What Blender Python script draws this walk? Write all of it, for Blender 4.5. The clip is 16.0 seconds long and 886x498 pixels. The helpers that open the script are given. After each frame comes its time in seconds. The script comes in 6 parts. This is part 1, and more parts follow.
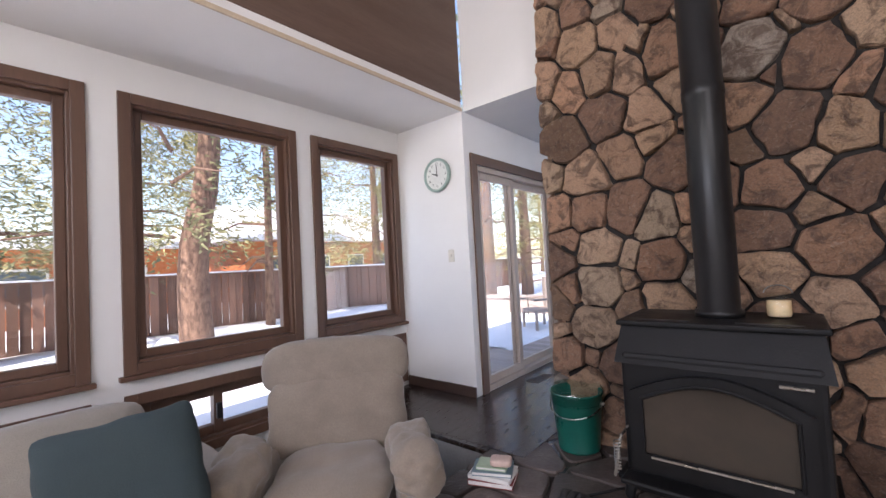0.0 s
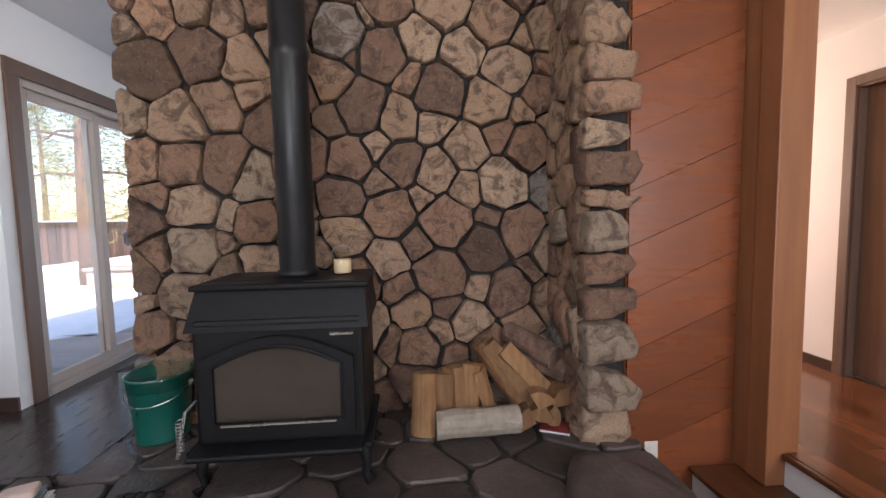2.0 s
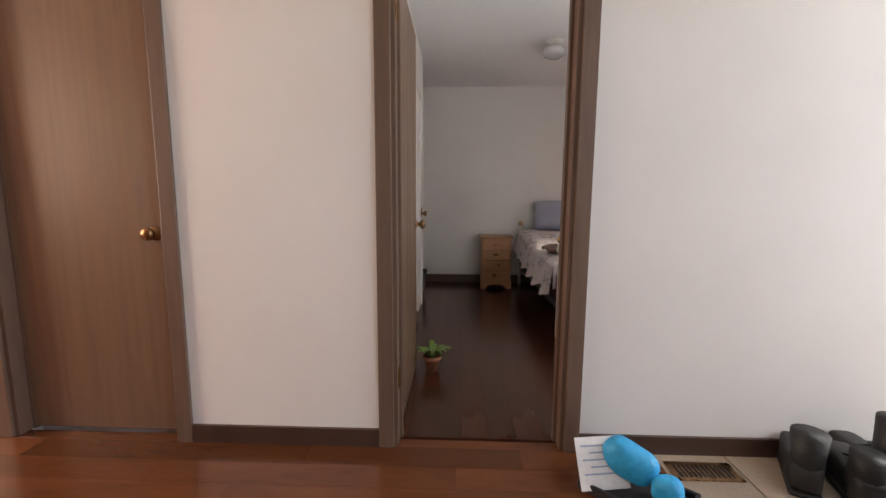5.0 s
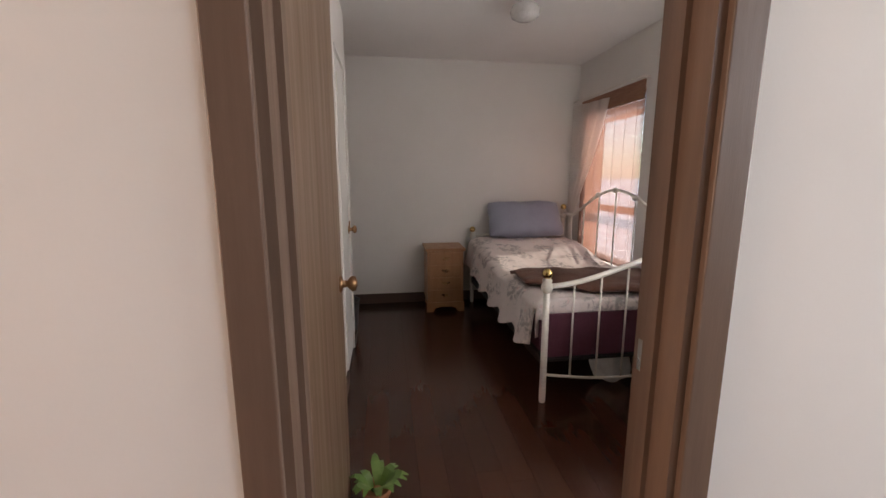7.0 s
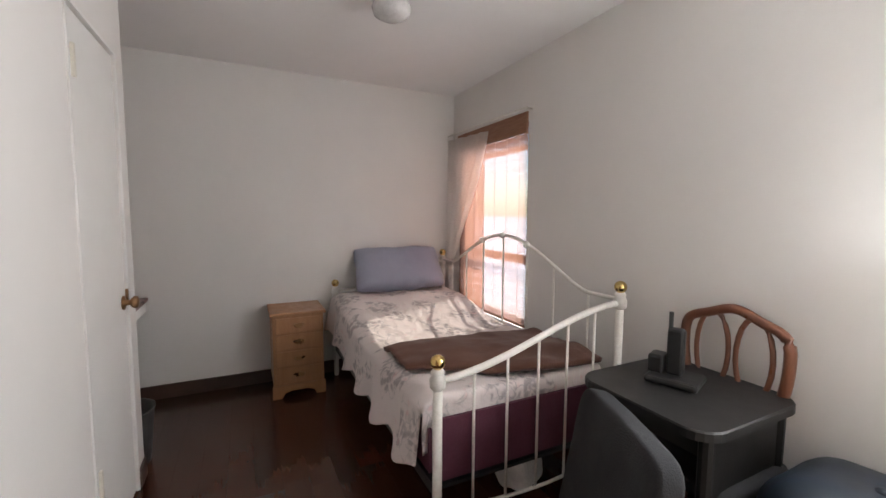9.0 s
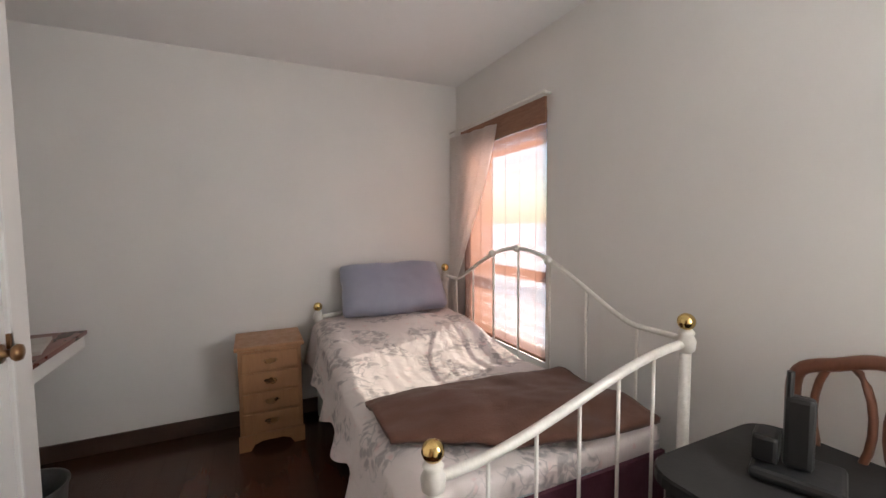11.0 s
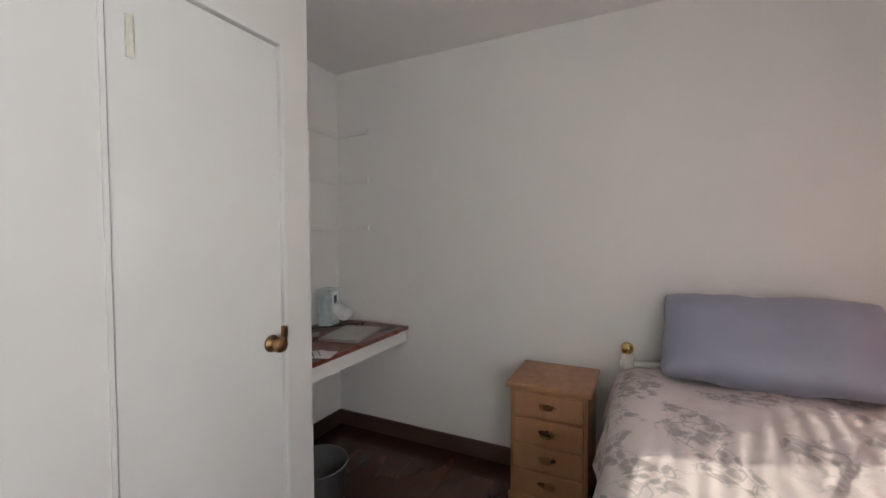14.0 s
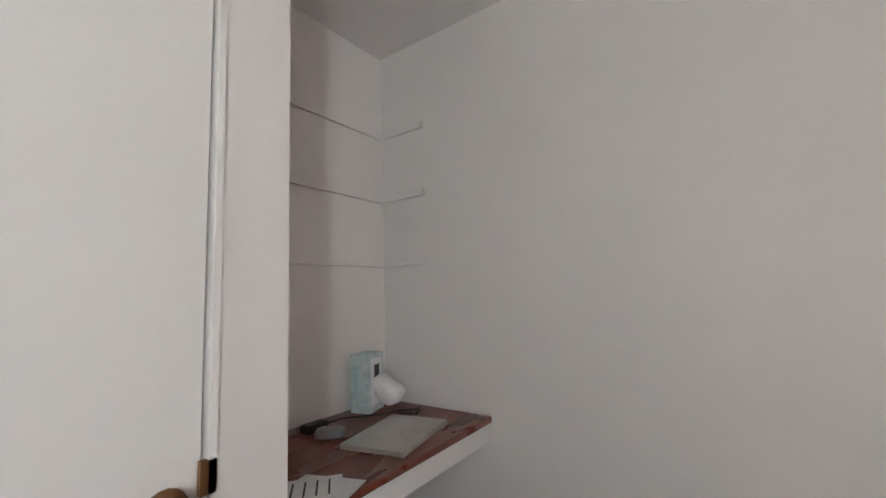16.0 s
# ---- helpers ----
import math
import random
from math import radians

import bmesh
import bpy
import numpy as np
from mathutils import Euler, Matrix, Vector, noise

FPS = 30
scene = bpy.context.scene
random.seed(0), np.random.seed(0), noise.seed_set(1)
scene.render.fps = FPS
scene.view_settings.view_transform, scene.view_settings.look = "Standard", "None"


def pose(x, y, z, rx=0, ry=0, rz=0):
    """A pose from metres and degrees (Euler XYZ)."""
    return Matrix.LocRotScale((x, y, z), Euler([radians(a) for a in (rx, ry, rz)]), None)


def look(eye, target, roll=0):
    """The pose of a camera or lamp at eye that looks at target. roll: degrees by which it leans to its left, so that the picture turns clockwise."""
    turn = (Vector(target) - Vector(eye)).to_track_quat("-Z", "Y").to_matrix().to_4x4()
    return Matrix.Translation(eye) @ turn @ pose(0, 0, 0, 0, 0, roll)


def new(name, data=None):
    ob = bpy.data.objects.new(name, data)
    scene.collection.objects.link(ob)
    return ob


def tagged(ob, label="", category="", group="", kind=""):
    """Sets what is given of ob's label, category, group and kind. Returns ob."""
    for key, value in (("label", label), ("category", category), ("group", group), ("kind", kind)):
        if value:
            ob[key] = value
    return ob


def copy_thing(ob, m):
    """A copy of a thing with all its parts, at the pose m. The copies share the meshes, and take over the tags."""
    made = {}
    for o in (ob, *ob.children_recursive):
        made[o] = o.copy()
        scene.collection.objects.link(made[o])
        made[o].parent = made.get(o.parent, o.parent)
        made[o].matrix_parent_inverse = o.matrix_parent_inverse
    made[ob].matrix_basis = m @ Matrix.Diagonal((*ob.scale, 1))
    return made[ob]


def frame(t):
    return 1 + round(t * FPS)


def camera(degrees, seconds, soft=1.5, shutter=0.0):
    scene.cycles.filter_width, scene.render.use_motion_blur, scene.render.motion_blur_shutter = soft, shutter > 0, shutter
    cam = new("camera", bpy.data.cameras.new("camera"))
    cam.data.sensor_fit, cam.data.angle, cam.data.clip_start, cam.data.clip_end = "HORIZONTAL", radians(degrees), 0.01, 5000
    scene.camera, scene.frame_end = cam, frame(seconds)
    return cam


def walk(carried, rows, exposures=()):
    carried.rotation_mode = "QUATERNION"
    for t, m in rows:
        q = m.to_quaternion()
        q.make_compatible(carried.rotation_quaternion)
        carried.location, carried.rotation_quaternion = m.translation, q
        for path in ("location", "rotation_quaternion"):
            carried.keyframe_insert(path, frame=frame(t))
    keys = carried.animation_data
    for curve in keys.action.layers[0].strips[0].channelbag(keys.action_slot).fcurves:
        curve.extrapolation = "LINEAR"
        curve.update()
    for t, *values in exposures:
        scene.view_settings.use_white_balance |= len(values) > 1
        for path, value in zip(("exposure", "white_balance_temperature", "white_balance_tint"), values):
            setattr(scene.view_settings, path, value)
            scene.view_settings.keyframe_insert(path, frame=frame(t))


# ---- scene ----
cam = camera(95.1, 16.0)

PATH = [
    (0, (0.017, 0.199, 1.57), (-1.277, 1.723, 1.642), -3.1),
    (0.5, (0.025, 0.204, 1.554), (-1.055, 1.887, 1.579), -3.1),
    (1, (0.065, 0.243, 1.559), (-0.698, 2.091, 1.523), -2.9),
    (1.5, (0.152, 0.319, 1.556), (-0.181, 2.288, 1.457), -2.2),
    (2, (0.31, 0.434, 1.522), (0.477, 2.421, 1.373), -1.1),
    (2.5, (0.486, 0.48, 1.492), (1.158, 2.353, 1.294), -0.2),
    (3, (0.627, 0.608, 1.453), (1.808, 2.206, 1.222), 0.7),
    (3.5, (0.821, 0.771, 1.4), (2.454, 1.898, 1.148), 0.8),
    (4, (1.135, 0.85, 1.407), (3.005, 1.528, 1.192), 1.1),
    (4.5, (1.458, 0.965, 1.402), (3.422, 1.278, 1.19), 1.1),
    (7, (2.761, 1.13, 1.634), (4.711, 0.853, 1.285), 0.0),
    (7.5, (3.009, 1.01, 1.64), (4.97, 0.745, 1.348), 1.7),
    (8, (3.263, 1.025, 1.653), (5.201, 0.591, 1.411), 0.6),
    (8.5, (3.426, 0.962, 1.657), (5.295, 0.275, 1.47), 0.1),
    (9, (3.483, 0.893, 1.668), (5.274, 0.02, 1.5), 0.4),
    (11.5, (4.111, 0.502, 1.681), (5.933, -0.317, 1.579), -1.0),
    (12, (4.28, 0.345, 1.681), (6.18, -0.274, 1.609), -0.6),
    (12.5, (4.404, 0.279, 1.674), (6.4, 0.156, 1.643), -1.6),
    (13, (4.539, 0.149, 1.668), (6.481, 0.628, 1.624), -1.0),
    (13.5, (4.618, 0.1, 1.666), (6.442, 0.915, 1.584), -0.1),
    (14, (4.68, 0.194, 1.654), (6.475, 1.073, 1.587), -0.3),
    (14.5, (4.796, 0.393, 1.654), (6.632, 1.178, 1.551), -1.5),
    (15, (4.969, 0.533, 1.64), (6.779, 1.374, 1.509), -1.5),
    (15.5, (5.18, 0.65, 1.653), (6.926, 1.625, 1.606), -1.9),
    (16, (5.457, 0.716, 1.559), (7.081, 1.863, 1.775), -2.0),
]
EXPOSURES = [(0, 1.5, 6600, 18), (1.5, 1.5, 6600, 15), (3.0, 1.6, 6600, 12), (4.7, 1.4, 6800, 12), (7.0, 1.45, 7000, 13), (8.0, 1.9, 6800, 13),
             (9.0, 2.0, 6550, 9), (11.5, 2.1, 6650, 8), (12.5, 1.98, 6550, 8), (14.0, 1.97, 6400, 6), (16.0, 2.22, 6350, 6)]
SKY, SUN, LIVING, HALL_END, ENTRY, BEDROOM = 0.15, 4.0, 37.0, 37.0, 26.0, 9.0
walk(cam, [(t, look(eye, target, roll)) for t, eye, target, roll in PATH], EXPOSURES)

# ---- world and sun ----
world = bpy.data.worlds.new("world")
scene.world = world
world.use_nodes = True
wn = world.node_tree.nodes
sky = wn.new("ShaderNodeTexSky")
sky.sky_type = "NISHITA"
sky.sun_disc = False
SUN_WAY = Vector((-0.26, 1.0, -1.08)).normalized()
sky.sun_elevation = math.asin(-SUN_WAY.z)
sky.sun_rotation = math.atan2(-SUN_WAY.x, -SUN_WAY.y)
wn["Background"].inputs["Strength"].default_value = SKY
world.node_tree.links.new(sky.outputs[0], wn["Background"].inputs["Color"])
sun = new("sun", bpy.data.lights.new("sun", "SUN"))
sun.data.energy, sun.data.angle, sun.data.color = SUN, radians(0.5), (1.0, 0.93, 0.82)
sun.matrix_world = look((0, 0, 9), Vector((0, 0, 9)) + SUN_WAY)


def daylight(name, centre, way, w, h, power, colour=(0.86, 0.93, 1.0)):
    """A rectangular lamp: sky light in a window's opening, or added fill."""
    lamp = new(name, bpy.data.lights.new(name, "AREA"))
    lamp.data.shape, lamp.data.size, lamp.data.size_y = "RECTANGLE", w, h
    lamp.data.energy, lamp.data.color = power, colour
    lamp.matrix_world = look(centre, Vector(centre) + Vector(way))
    return lamp


daylight("sky_light_south", (-0.6, -2.85, 3.25), (-0.15, 1, 0.45), 3.0, 1.8, LIVING, (0.97, 0.97, 1.0))
# added warm fill, hidden behind the cedar panel; no window at this end
daylight("fill_light_hall_end", (2.7, 5.15, 1.9), (0, -1, -0.2), 0.9, 1.4, HALL_END, (1.0, 0.80, 0.65))
# added fill from the unseen entry side, to brighten the hall
daylight("fill_light_entry", (2.9, -2.35, 1.7), (0, 1, -0.1), 0.9, 1.7, ENTRY, (0.95, 0.96, 1.0))

daylight("sky_light_bedroom", (6.22, -1.06, 1.62), (0, 1, 0.15), 0.88, 1.35, BEDROOM * 0.10, (0.98, 0.93, 0.92))
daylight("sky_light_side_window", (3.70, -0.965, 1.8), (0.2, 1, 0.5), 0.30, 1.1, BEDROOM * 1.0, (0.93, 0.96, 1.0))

# ---- materials ----
def nodes(name):
    m = bpy.data.materials.new(name)
    m.use_nodes = True
    nt = m.node_tree
    return m, nt, nt.nodes["Principled BSDF"]


def put(nt, kind, **values):
    n = nt.nodes.new(kind)
    for k, v in values.items():
        n.inputs[k.replace("_", " ")].default_value = v
    return n


def coords(nt, scale=(1, 1, 1), turn=(0, 0, 0)):
    tc = nt.nodes.new("ShaderNodeTexCoord")
    mp = nt.nodes.new("ShaderNodeMapping")
    mp.inputs["Scale"].default_value = scale
    mp.inputs["Rotation"].default_value = [radians(a) for a in turn]
    nt.links.new(tc.outputs["Object"], mp.inputs["Vector"])
    return mp.outputs[0]


def mixrgb(nt, fac, a, b, blend="MIX"):
    n = nt.nodes.new("ShaderNodeMix")
    n.data_type, n.blend_type = "RGBA", blend
    for sock, v in ((n.inputs[0], fac), (n.inputs[6], a), (n.inputs[7], b)):
        if isinstance(v, bpy.types.NodeSocket):
            nt.links.new(v, sock)
        elif isinstance(v, (int, float)):
            sock.default_value = v
        else:
            sock.default_value = (*v, 1)
    return n.outputs[2]


def ramp(nt, src, lo, hi, a=0.0, b=1.0):
    n = nt.nodes.new("ShaderNodeMapRange")
    for k, v in zip((1, 2, 3, 4), (lo, hi, a, b)):
        n.inputs[k].default_value = v
    nt.links.new(src, n.inputs[0])
    return n.outputs[0]


def bump(nt, bsdf, src, strength, dist=0.01):
    n = put(nt, "ShaderNodeBump", Strength=strength, Distance=dist)
    nt.links.new(src, n.inputs["Height"])
    nt.links.new(n.outputs[0], bsdf.inputs["Normal"])


def surface(name, colour, second=None, rough=0.6, metal=0.0, scale=6.0, grain=60.0, relief=0.15, stretch=(1, 1, 1), vary=0.0, turn=(0, 0, 0), sheen=0.0, spec=0.5, gloss_vary=0.08, speck=0.35):
    """Two scales of colour change, a fine relief and, for pieces, a change from one to the next."""
    m, nt, b = nodes(name)
    second = second or tuple(c * 0.86 for c in colour)
    vec = coords(nt, stretch, turn)
    big = put(nt, "ShaderNodeTexNoise", Scale=scale, Detail=4.0, Roughness=0.6)
    fine = put(nt, "ShaderNodeTexNoise", Scale=grain, Detail=3.0)
    for n in (big, fine):
        nt.links.new(vec, n.inputs["Vector"])
    col = mixrgb(nt, ramp(nt, big.outputs[0], 0.32, 0.68), colour, second)
    col = mixrgb(nt, ramp(nt, fine.outputs[0], 0.3, 0.7, 0.0, speck), col, tuple(c * 0.72 for c in second))
    if vary:
        info = nt.nodes.new("ShaderNodeObjectInfo")
        hsv = nt.nodes.new("ShaderNodeHueSaturation")
        nt.links.new(ramp(nt, info.outputs["Random"], 0, 1, 1 - vary, 1 + vary), hsv.inputs["Value"])
        nt.links.new(col, hsv.inputs["Color"])
        col = hsv.outputs[0]
    nt.links.new(col, b.inputs["Base Color"])
    nt.links.new(ramp(nt, big.outputs[0], 0.3, 0.7, rough - gloss_vary, rough + gloss_vary), b.inputs["Roughness"])
    b.inputs["Metallic"].default_value = metal
    b.inputs["Specular IOR Level"].default_value = spec
    b.inputs["Sheen Weight"].default_value = sheen
    if relief:
        bump(nt, b, fine.outputs[0], relief)
    return m


def stone_mat():
    m, nt, b = nodes("field_stone")
    info = nt.nodes.new("ShaderNodeObjectInfo")
    cr = nt.nodes.new("ShaderNodeValToRGB")
    cr.color_ramp.interpolation = "LINEAR"
    tones = ((0.0, (0.15, 0.083, 0.052)), (0.14, (0.62, 0.40, 0.25)), (0.28, (0.36, 0.19, 0.115)), (0.42, (0.70, 0.49, 0.33)), (0.55, (0.45, 0.25, 0.155)), (0.68, (0.22, 0.125, 0.085)), (0.8, (0.60, 0.34, 0.21)), (0.94, (0.52, 0.38, 0.26)), (1.0, (0.36, 0.34, 0.32)))
    while len(cr.color_ramp.elements) < len(tones):
        cr.color_ramp.elements.new(0.5)
    for e, (p, c) in zip(cr.color_ramp.elements, tones):
        e.position, e.color = p, (*c, 1)
    nt.links.new(info.outputs["Random"], cr.inputs[0])
    vec = coords(nt)
    add = nt.nodes.new("ShaderNodeVectorMath")
    add.operation = "MULTIPLY_ADD"
    add.inputs[1].default_value = (7, 7, 7)
    nt.links.new(info.outputs["Random"], add.inputs[0])
    nt.links.new(vec, add.inputs[2])
    big = put(nt, "ShaderNodeTexNoise", Scale=9.0, Detail=6.0, Roughness=0.65, Distortion=1.2)
    seam = put(nt, "ShaderNodeTexNoise", Scale=22.0, Detail=8.0, Roughness=0.7, Distortion=2.5)
    fine = put(nt, "ShaderNodeTexNoise", Scale=120.0, Detail=4.0)
    for n in (big, seam, fine):
        nt.links.new(add.outputs[0], n.inputs["Vector"])
    col = mixrgb(nt, ramp(nt, big.outputs[0], 0.48, 0.62, 0, 0.8), cr.outputs[0], (0.12, 0.07, 0.05))
    col = mixrgb(nt, ramp(nt, seam.outputs[0], 0.54, 0.72, 0, 0.6), col, (0.52, 0.41, 0.32))
    col = mixrgb(nt, ramp(nt, fine.outputs[0], 0.4, 0.7, 0, 0.35), col, (0.10, 0.08, 0.07))
    nt.links.new(col, b.inputs["Base Color"])
    b.inputs["Roughness"].default_value = 0.78
    h = nt.nodes.new("ShaderNodeMath")
    h.operation = "MULTIPLY_ADD"
    h.inputs[1].default_value = 0.35
    nt.links.new(fine.outputs[0], h.inputs[0])
    nt.links.new(seam.outputs[0], h.inputs[2])
    bump(nt, b, h.outputs[0], 1.0, 0.035)
    return m


def glass_mat(name, tint=(1, 1, 1)):
    m = bpy.data.materials.new(name)
    m.use_nodes = True
    nt = m.node_tree
    nt.nodes.remove(nt.nodes["Principled BSDF"])
    clear = put(nt, "ShaderNodeBsdfTransparent", Color=(*tint, 1))
    gloss = put(nt, "ShaderNodeBsdfGlossy", Roughness=0.02)
    mx = nt.nodes.new("ShaderNodeMixShader")
    mx.inputs[0].default_value = 0.05
    for a, b2 in ((clear.outputs[0], 1), (gloss.outputs[0], 2)):
        nt.links.new(a, mx.inputs[b2])
    nt.links.new(mx.outputs[0], nt.nodes["Material Output"].inputs["Surface"])
    return m


def sheer_mat(name, colour, see, vary=0.12):
    m = bpy.data.materials.new(name)
    m.use_nodes = True
    nt = m.node_tree
    nt.nodes.remove(nt.nodes["Principled BSDF"])
    clear = put(nt, "ShaderNodeBsdfTransparent")
    dif = put(nt, "ShaderNodeBsdfDiffuse", Color=(*colour, 1))
    tra = put(nt, "ShaderNodeBsdfTranslucent", Color=(*colour, 1))
    half = nt.nodes.new("ShaderNodeMixShader")
    half.inputs[0].default_value = 0.55
    nt.links.new(dif.outputs[0], half.inputs[1])
    nt.links.new(tra.outputs[0], half.inputs[2])
    mx = nt.nodes.new("ShaderNodeMixShader")
    weave = put(nt, "ShaderNodeTexNoise", Scale=40.0, Detail=3.0)
    nt.links.new(coords(nt, (1, 1, 6)), weave.inputs["Vector"])
    nt.links.new(ramp(nt, weave.outputs[0], 0.3, 0.7, see - vary, see + vary), mx.inputs[0])
    nt.links.new(half.outputs[0], mx.inputs[1])
    nt.links.new(clear.outputs[0], mx.inputs[2])
    nt.links.new(mx.outputs[0], nt.nodes["Material Output"].inputs["Surface"])
    return m


def floral_mat():
    m, nt, b = nodes("floral_cotton")
    vec = coords(nt)
    warp = put(nt, "ShaderNodeTexNoise", Scale=7.0, Detail=3.0)
    nt.links.new(vec, warp.inputs["Vector"])
    bent = nt.nodes.new("ShaderNodeVectorMath")
    bent.operation = "MULTIPLY_ADD"
    bent.inputs[1].default_value = (0.14, 0.14, 0.14)
    nt.links.new(warp.outputs["Color"], bent.inputs[0])
    nt.links.new(vec, bent.inputs[2])
    leaf = put(nt, "ShaderNodeTexVoronoi", Scale=26.0)
    patch = put(nt, "ShaderNodeTexNoise", Scale=5.5, Detail=2.0)
    vein = put(nt, "ShaderNodeTexVoronoi", Scale=15.0)
    vein.feature = "DISTANCE_TO_EDGE"
    pink = put(nt, "ShaderNodeTexVoronoi", Scale=13.0)
    for n in (leaf, patch, vein, pink):
        nt.links.new(bent.outputs[0], n.inputs["Vector"])
    mul = nt.nodes.new("ShaderNodeMath")
    mul.operation = "MULTIPLY"
    nt.links.new(ramp(nt, leaf.outputs["Distance"], 0.62, 0.35, 0, 1), mul.inputs[0])
    nt.links.new(ramp(nt, patch.outputs[0], 0.5, 0.56, 0, 0.75), mul.inputs[1])
    col = mixrgb(nt, mul.outputs[0], (0.68, 0.60, 0.575), (0.29, 0.255, 0.25))
    mul2 = nt.nodes.new("ShaderNodeMath")
    mul2.operation = "MULTIPLY"
    nt.links.new(ramp(nt, vein.outputs["Distance"], 0.05, 0.015, 0, 1), mul2.inputs[0])
    nt.links.new(ramp(nt, patch.outputs[0], 0.46, 0.54, 0, 0.6), mul2.inputs[1])
    col = mixrgb(nt, mul2.outputs[0], col, (0.33, 0.31, 0.31))
    col = mixrgb(nt, ramp(nt, pink.outputs["Distance"], 0.22, 0.1, 0, 0.45), col, (0.66, 0.40, 0.39))
    nt.links.new(col, b.inputs["Base Color"])
    b.inputs["Roughness"].default_value = 0.85
    wr = put(nt, "ShaderNodeTexNoise", Scale=9.0, Detail=5.0, Distortion=1.0)
    nt.links.new(vec, wr.inputs["Vector"])
    bump(nt, b, wr.outputs[0], 0.35, 0.03)
    return m


WHITE = surface("white_wall_paint", (0.80, 0.79, 0.77), (0.76, 0.75, 0.73), 0.75, scale=1.3, grain=140, relief=0.015, speck=0.03)
BEDWHITE = surface("bedroom_wall_paint", (0.76, 0.73, 0.70), (0.71, 0.685, 0.66), 0.8, scale=1.1, grain=140, relief=0.012, speck=0.03)
CEILING = surface("ceiling_paint", (0.80, 0.78, 0.765), (0.76, 0.745, 0.73), 0.9, scale=1.5, grain=90, relief=0.03, speck=0.04)
DOORWHITE = surface("white_door_paint", (0.78, 0.765, 0.74), (0.74, 0.725, 0.70), 0.45, scale=2, grain=80, relief=0.006, speck=0.02)
FRAME = surface("dark_window_wood", (0.105, 0.058, 0.04), (0.15, 0.08, 0.052), 0.42, scale=4, grain=40, stretch=(3, 3, 0.4), relief=0.1)
CASING = surface("brown_door_wood", (0.165, 0.105, 0.076), (0.125, 0.080, 0.058), 0.45, scale=5, grain=70, stretch=(6, 6, 0.5), relief=0.05, speck=0.14)
DOORWOOD = surface("walnut_door_veneer", (0.20, 0.125, 0.080), (0.155, 0.094, 0.060), 0.40, scale=4, grain=60, stretch=(7, 7, 0.35), relief=0.03, speck=0.2)
BASE = surface("dark_baseboard_wood", (0.055, 0.03, 0.023), (0.075, 0.042, 0.03), 0.4, scale=5, grain=60)
FASCIA = surface("brown_fascia_wood", (0.16, 0.10, 0.075), (0.115, 0.07, 0.052), 0.6, scale=2, grain=50, stretch=(1, 0.3, 3))
CEDAR = surface("red_cedar_board", (0.25, 0.075, 0.028), (0.18, 0.052, 0.020), 0.30, scale=3, grain=60, stretch=(0.7, 1, 5), vary=0.16, relief=0.06, turn=(0, -24, 0))
POST = surface("cedar_trim", (0.33, 0.135, 0.055), (0.26, 0.10, 0.042), 0.4, scale=3, grain=50, stretch=(6, 6, 0.4), relief=0.05)
FLOORING = surface("red_brown_floor_board", (0.125, 0.045, 0.019), (0.088, 0.031, 0.013), 0.17, scale=3, grain=20, stretch=(4, 0.6, 1), vary=0.30, speck=0.2, relief=0.03, gloss_vary=0.05)
FLOORBED = surface("dark_bedroom_board", (0.068, 0.023, 0.012), (0.055, 0.018, 0.010), 0.22, scale=2, grain=26, stretch=(0.6, 4, 1), vary=0.18, relief=0.008, speck=0.12, gloss_vary=0.05)
FLOORDARK = surface("dark_dining_board", (0.05, 0.032, 0.025), (0.035, 0.022, 0.018), 0.24, scale=3, grain=45, stretch=(6, 0.6, 1), vary=0.25, relief=0.03)
CARPET = surface("grey_carpet", (0.24, 0.22, 0.20), (0.19, 0.175, 0.16), 0.95, scale=5, grain=260, relief=0.6)
STONE = stone_mat()
MORTAR = surface("dark_mortar", (0.022, 0.018, 0.017), (0.036, 0.03, 0.027), 0.95, scale=12, grain=90, relief=0.8)
FLAG = surface("flagstone_slab", (0.088, 0.068, 0.060), (0.055, 0.043, 0.04), 0.5, scale=6, grain=50, vary=0.45, relief=0.5)
IRON = surface("black_stove_iron", (0.007, 0.007, 0.0075), (0.010, 0.010, 0.011), 0.5, 0.0, scale=8, grain=160, relief=0.12, spec=0.22)
PIPE = surface("black_stove_pipe", (0.009, 0.009, 0.010), (0.013, 0.013, 0.014), 0.36, 0.0, scale=5, grain=120, relief=0.03, spec=0.35)
STOVEGLASS = surface("sooty_stove_glass", (0.022, 0.018, 0.014), (0.038, 0.028, 0.022), 0.16, scale=4, grain=30, relief=0)
STEEL = surface("worn_steel", (0.55, 0.54, 0.52), None, 0.3, 1.0, relief=0.03)
BRASS = surface("polished_brass", (0.80, 0.58, 0.24), (0.70, 0.48, 0.18), 0.18, 1.0, relief=0.02)
OLDBRASS = surface("aged_bronze", (0.42, 0.25, 0.13), (0.28, 0.16, 0.08), 0.3, 1.0, relief=0.05)
ENAMEL = surface("white_enamel_iron", (0.76, 0.73, 0.68), (0.70, 0.66, 0.60), 0.35, relief=0.03)
SUEDE = surface("beige_microfibre", (0.29, 0.24, 0.195), (0.235, 0.193, 0.157), 0.9, scale=5, grain=110, relief=0.2, sheen=0.3)
SOFA = surface("grey_beige_sofa_cloth", (0.36, 0.33, 0.295), (0.30, 0.275, 0.245), 0.92, scale=4, grain=200, relief=0.35, sheen=0.2)
TEALCLOTH = surface("dark_teal_cloth", (0.025, 0.045, 0.052), (0.04, 0.06, 0.065), 0.9, scale=6, grain=180, relief=0.3)
